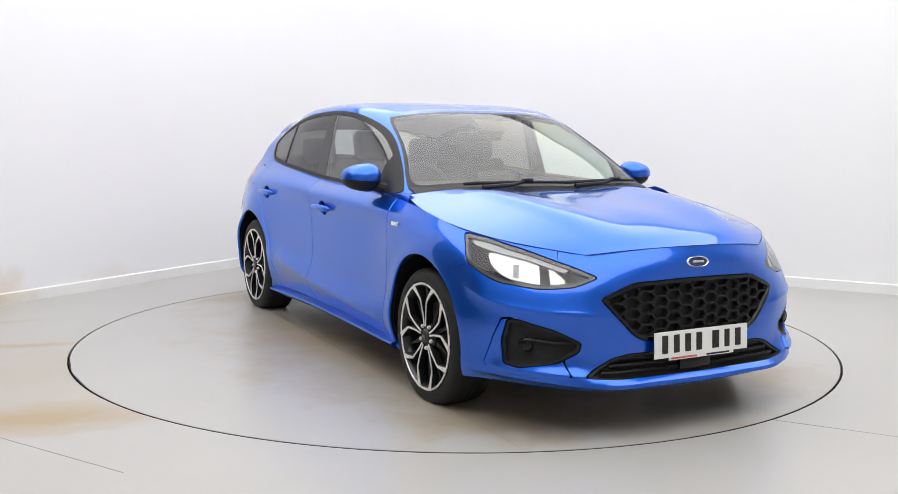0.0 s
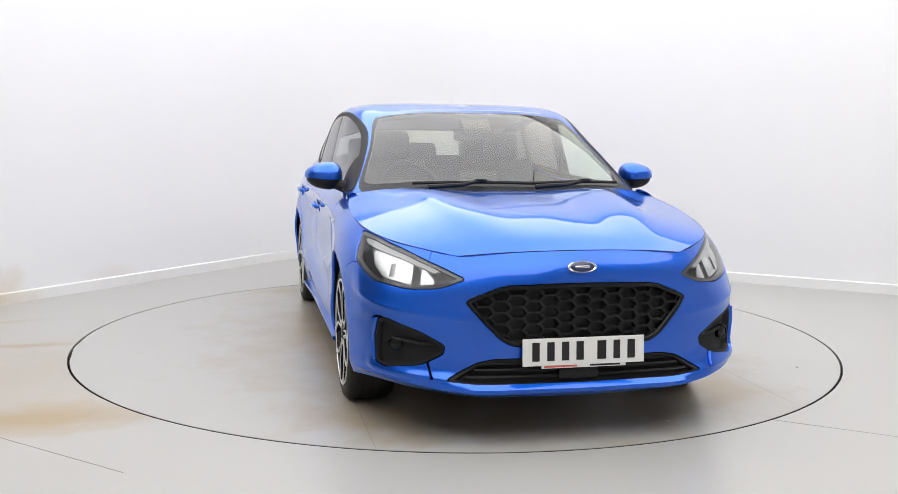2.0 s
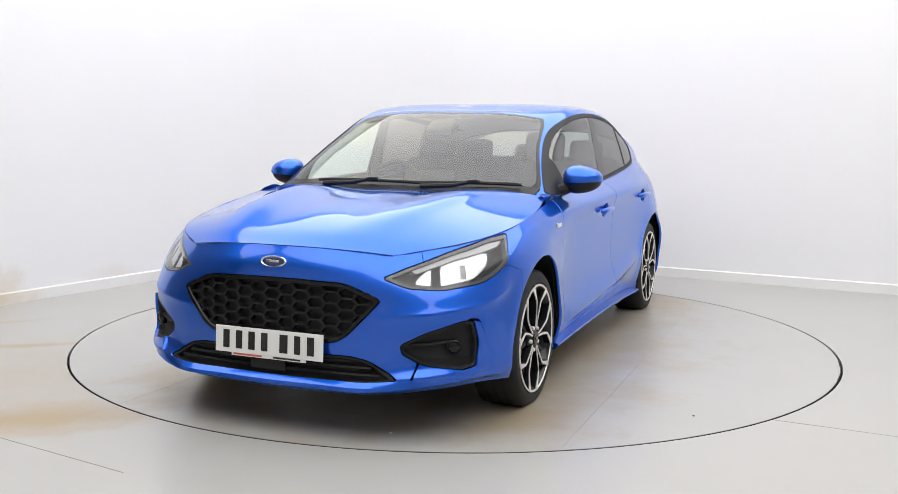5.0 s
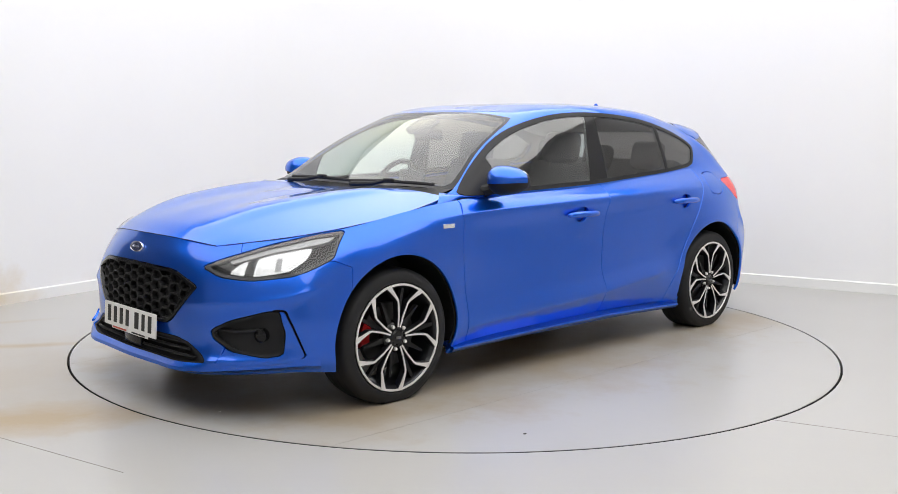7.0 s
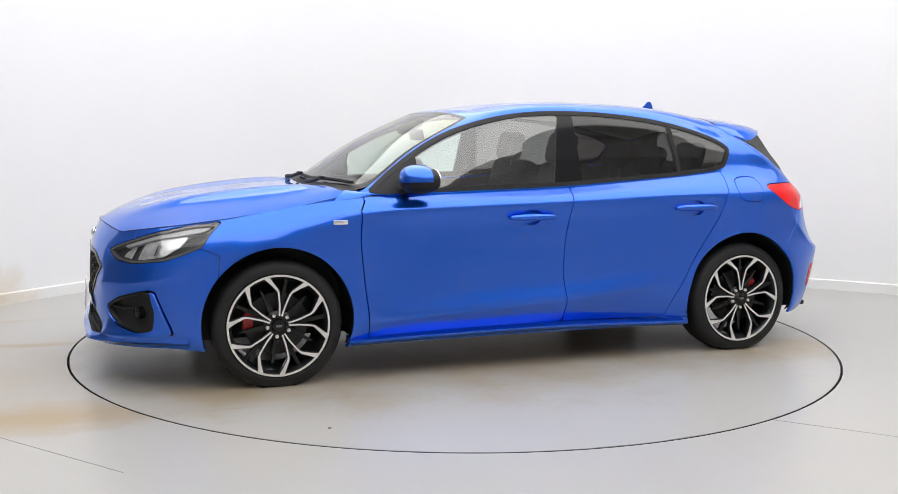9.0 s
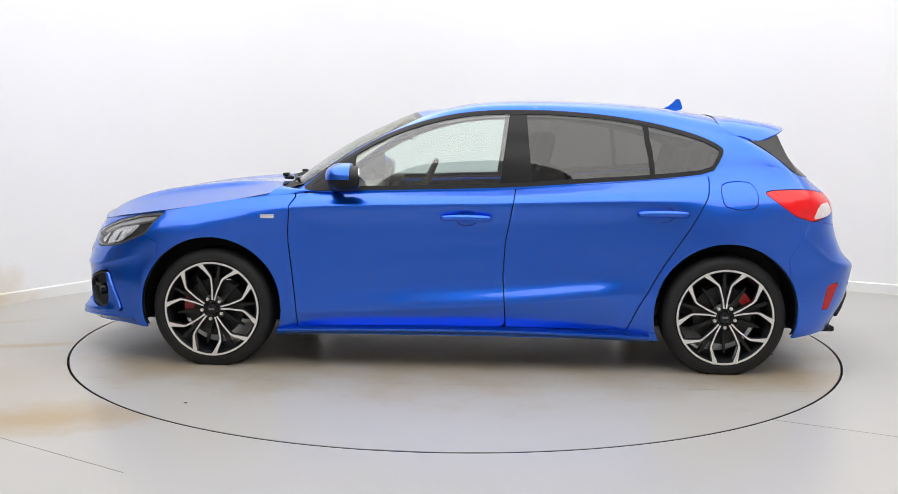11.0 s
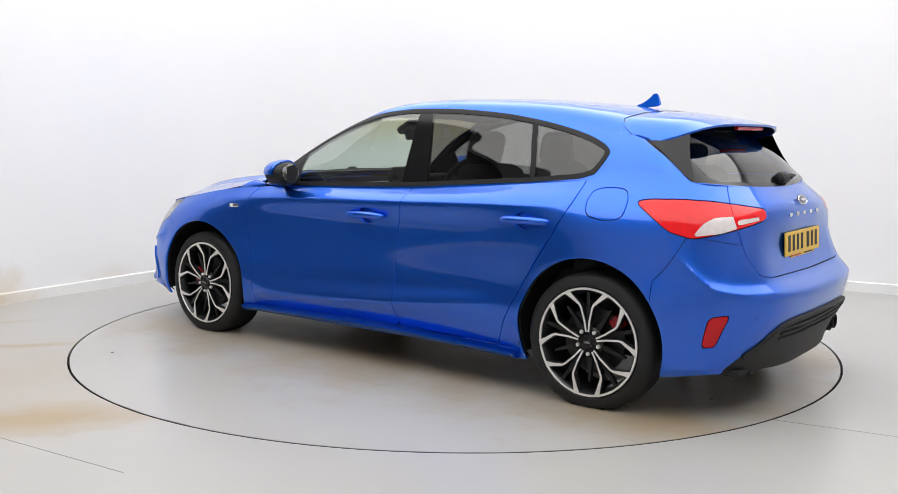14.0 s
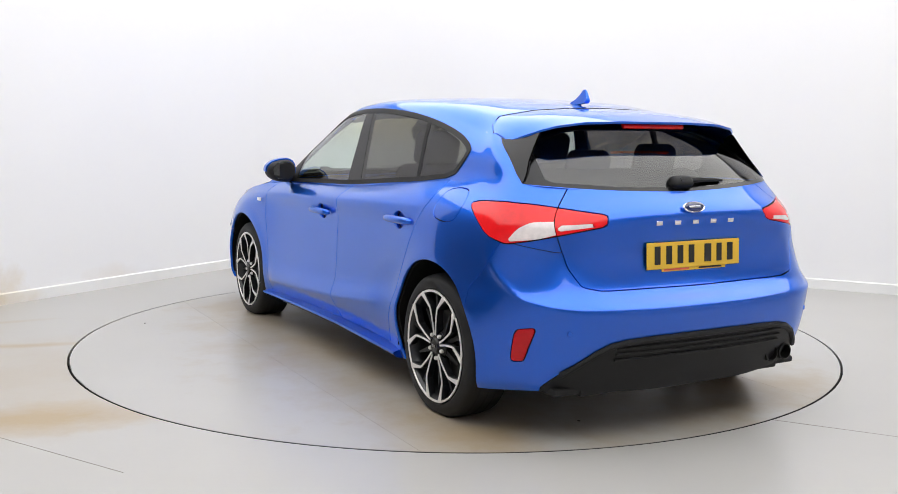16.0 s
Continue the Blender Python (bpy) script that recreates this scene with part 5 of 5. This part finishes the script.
part("edge_band", bm, SLOT, turntable, "turntable edge, blackened for the shade in the gap", smooth=False)


# small chips and crumbs on the deck
CHIP_PALE, CHIP_DARK = mat("pale_chip", (0.75, 0.73, 0.7), .6), mat("dark_crumb", (0.05, 0.045, 0.04), .8)
for (x, y), pale in [((-1.018, -0.724), 1), ((1.959, 0.513), 1), ((1.182, 1.64), 0), ((-1.84, 0.418), 0)]:
    bm = bmesh.new()
    bmesh.ops.create_icosphere(bm, subdivisions=1, radius=.006)
    for v in bm.verts:
        v.co = (v.co.x * random.uniform(.7, 2.2), v.co.y * random.uniform(.6, 1.6), max(v.co.z * .35, -.001))
    bmesh.ops.translate(bm, vec=(x, y, .0012), verts=bm.verts)
    part("deck_chip", bm, CHIP_PALE if pale else CHIP_DARK, turntable, "small chip lying on the deck", smooth=False)


def wall(name, a, b, label, paint=None):
    d = (b - a).normalized()
    nrm = Vector((-d.y, d.x, 0))
    ctr = (CORNER + FAR) / 2
    if (ctr - a).dot(nrm) > 0:
        nrm = -nrm
    bm = bmesh.new()
    m = Matrix((d.to_4d(), nrm.to_4d(), (0, 0, 1, 0), (0, 0, 0, 1))).transposed()
    m.translation = a
    m[3][0] = m[3][1] = m[3][2] = 0
    L = (b - a).length
    box(bm, (L / 2, 0.1, ROOM_H / 2), (L + .4, 0.2, ROOM_H), m)
    tagged(part(name, bm, paint or WALL, smooth=False), label, "wall", kind="structure")
    bm = bmesh.new()
    prism(bm, [(0, 0), (0.0, .085), (-.008, .085), (-.016, .077), (-.016, 0)], 0.0, L, lambda p, q, s: m @ Vector((s, p, q)))
    tagged(part("baseboard", bm, SKIRT, smooth=False), "white painted skirting board along the wall", "skirting", kind="structure")


# unseen wall past the view, added dark so the car's flank mirrors less light
DARK_SIDE = mat("dark_unseen_wall", (0.10, 0.10, 0.105), 0.6, vary=0.15, vary_scale=1.5)
END = CORNER + D_LEFT * 4.8
wall("wall_left", END, CORNER, "plain white painted studio wall with faint tan stains", WALL_STAINED)
wall("unseen_wall_left", FAR_L - D_RIGHT * .02, END - D_RIGHT * .02, "unseen wall added dark to darken the reflections on the car", DARK_SIDE)
wall("wall_right", CORNER, FAR_R, "plain white painted studio wall")
# unseen walls behind the camera; their tone sets the bounce on the flank
BACK = mat("unseen_back_wall", (0.60, 0.60, 0.605), 0.7, vary=0.06, vary_scale=1.0)
wall("wall_behind_left", FAR_R, FAR, "unseen pale wall behind the camera, bouncing light onto the car", BACK)
wall("wall_behind_right", FAR, FAR_L, "unseen pale wall behind the camera, bouncing light onto the car", BACK)
# rounded corner between the two visible walls
bm = bmesh.new()
RAD = 1.3
a0, a1 = CORNER + D_LEFT * RAD, CORNER + D_RIGHT * RAD
arc = []
for k in range(25):
    f = k / 24
    arc.append(a0 * (1 - f) ** 2 + CORNER * 2 * f * (1 - f) + a1 * f ** 2)
prism(bm, [(p.x, p.y) for p in arc] + [(CORNER.x, CORNER.y)], 0, ROOM_H, lambda a, b, d: (a, b, d))
tagged(part("wall_corner", bm, WALL, sharp=20), "rounded white painted wall corner", "wall", kind="structure")
bm = bmesh.new()
lo_ = [[bm.verts.new((p.x + (p - CORNER - (D_LEFT + D_RIGHT) * 0.01).normalized().x * o, p.y + (p - CORNER).normalized().y * o, z)) for o, z in ((.0, .085), (.008, .085), (.016, .077), (.016, 0))] for p in arc]
for a, b in zip(lo_, lo_[1:]):
    for i in range(3):
        bm.faces.new((a[i], a[i + 1], b[i + 1], b[i]))
tagged(part("baseboard", bm, SKIRT, sharp=20), "white painted skirting board round the corner", "skirting", kind="structure")

bm = bmesh.new()
q = [CORNER, FAR_R, FAR, FAR_L]
lo = [bm.verts.new((p.x, p.y, ROOM_H)) for p in q]
hi = [bm.verts.new((p.x, p.y, ROOM_H + .1)) for p in q]
bm.faces.new(lo)
bm.faces.new(hi[::-1])
for i in range(4):
    bm.faces.new((lo[i], lo[(i + 1) % 4], hi[(i + 1) % 4], hi[i]))
tagged(part("ceiling", bm, WALL, smooth=False), "plain white ceiling", "ceiling", kind="structure")


# saw-cut joints in the floor
for a, b in (((-1.841, -2.129), (-1.207, -2.510)), ((1.415, -1.758), (1.95, -2.02))):
    bm = bmesh.new()
    d = Vector((b[0] - a[0], b[1] - a[1], 0))
    box(bm, ((a[0] + b[0]) / 2, (a[1] + b[1]) / 2, .0006), (d.length, .0028, .0012), None)
    bmesh.ops.rotate(bm, verts=bm.verts, cent=((a[0] + b[0]) / 2, (a[1] + b[1]) / 2, 0), matrix=Matrix.Rotation(math.atan2(d.y, d.x), 3, "Z"))
    tagged(part("floor_joint", bm, mat("joint_filler", (0.30, 0.28, 0.25), .7), smooth=False), "thin filled joint in the grey floor", "floor joint", kind="structure")


# ceiling lamps in rows
def ceiling_lamp():
    bm = bmesh.new()
    box(bm, (0, 0, 0), (1.956, 1.956, .05), bevel=.008)
    ob = part("ceiling_light", bm, CASE)
    bm = bmesh.new()
    box(bm, (0, 0, -.03), (1.95, 1.95, .012))
    part("diffuser", bm, TUBE, ob, "glowing white diffuser", smooth=False)
    return tagged(ob, "large square white ceiling light with a glowing diffuser", "ceiling light", "ceiling lights in rows")


lamp0 = ceiling_lamp()
ang = math.degrees(math.atan2(D_RIGHT.y, D_RIGHT.x))
first = True
for i in range(4):
    for j in range(4):
        c = Vector((0, 0, 0)) + D_RIGHT * (1.96 * (i - 1)) + D_LEFT * (1.96 * (j - 1))
        m = pose(c.x, c.y, ROOM_H - .03, 0, 0, ang)
        if first:
            lamp0.matrix_basis = m
            first = False
        else:
            copy_thing(lamp0, m)


# ---- motion ----
TURN = [(0.0, -61.53), (0.5, -63.11), (1.0, -66.25), (1.5, -70.83), (2.0, -76.86), (2.5, -82.57), (3.0, -88.71), (3.5, -94.38), (4.0, -100.42), (6.5, -129.59), (7.0, -135.69), (7.5, -141.25), (8.0, -147.36), (8.5, -152.98), (9.0, -159.22), (11.5, -187.5), (12.0, -193.26), (12.5, -198.72), (13.0, -204.85), (13.5, -210.6), (14.0, -216.62), (14.5, -222.35), (15.0, -228.4), (15.5, -234.14), (16.0, -240.29)]
PIVOT_X, PIVOT_Y = -0.088, 0.040


def motions():
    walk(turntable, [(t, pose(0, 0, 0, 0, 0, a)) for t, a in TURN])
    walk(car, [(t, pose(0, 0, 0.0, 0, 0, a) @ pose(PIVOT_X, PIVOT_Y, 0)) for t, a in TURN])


motions()
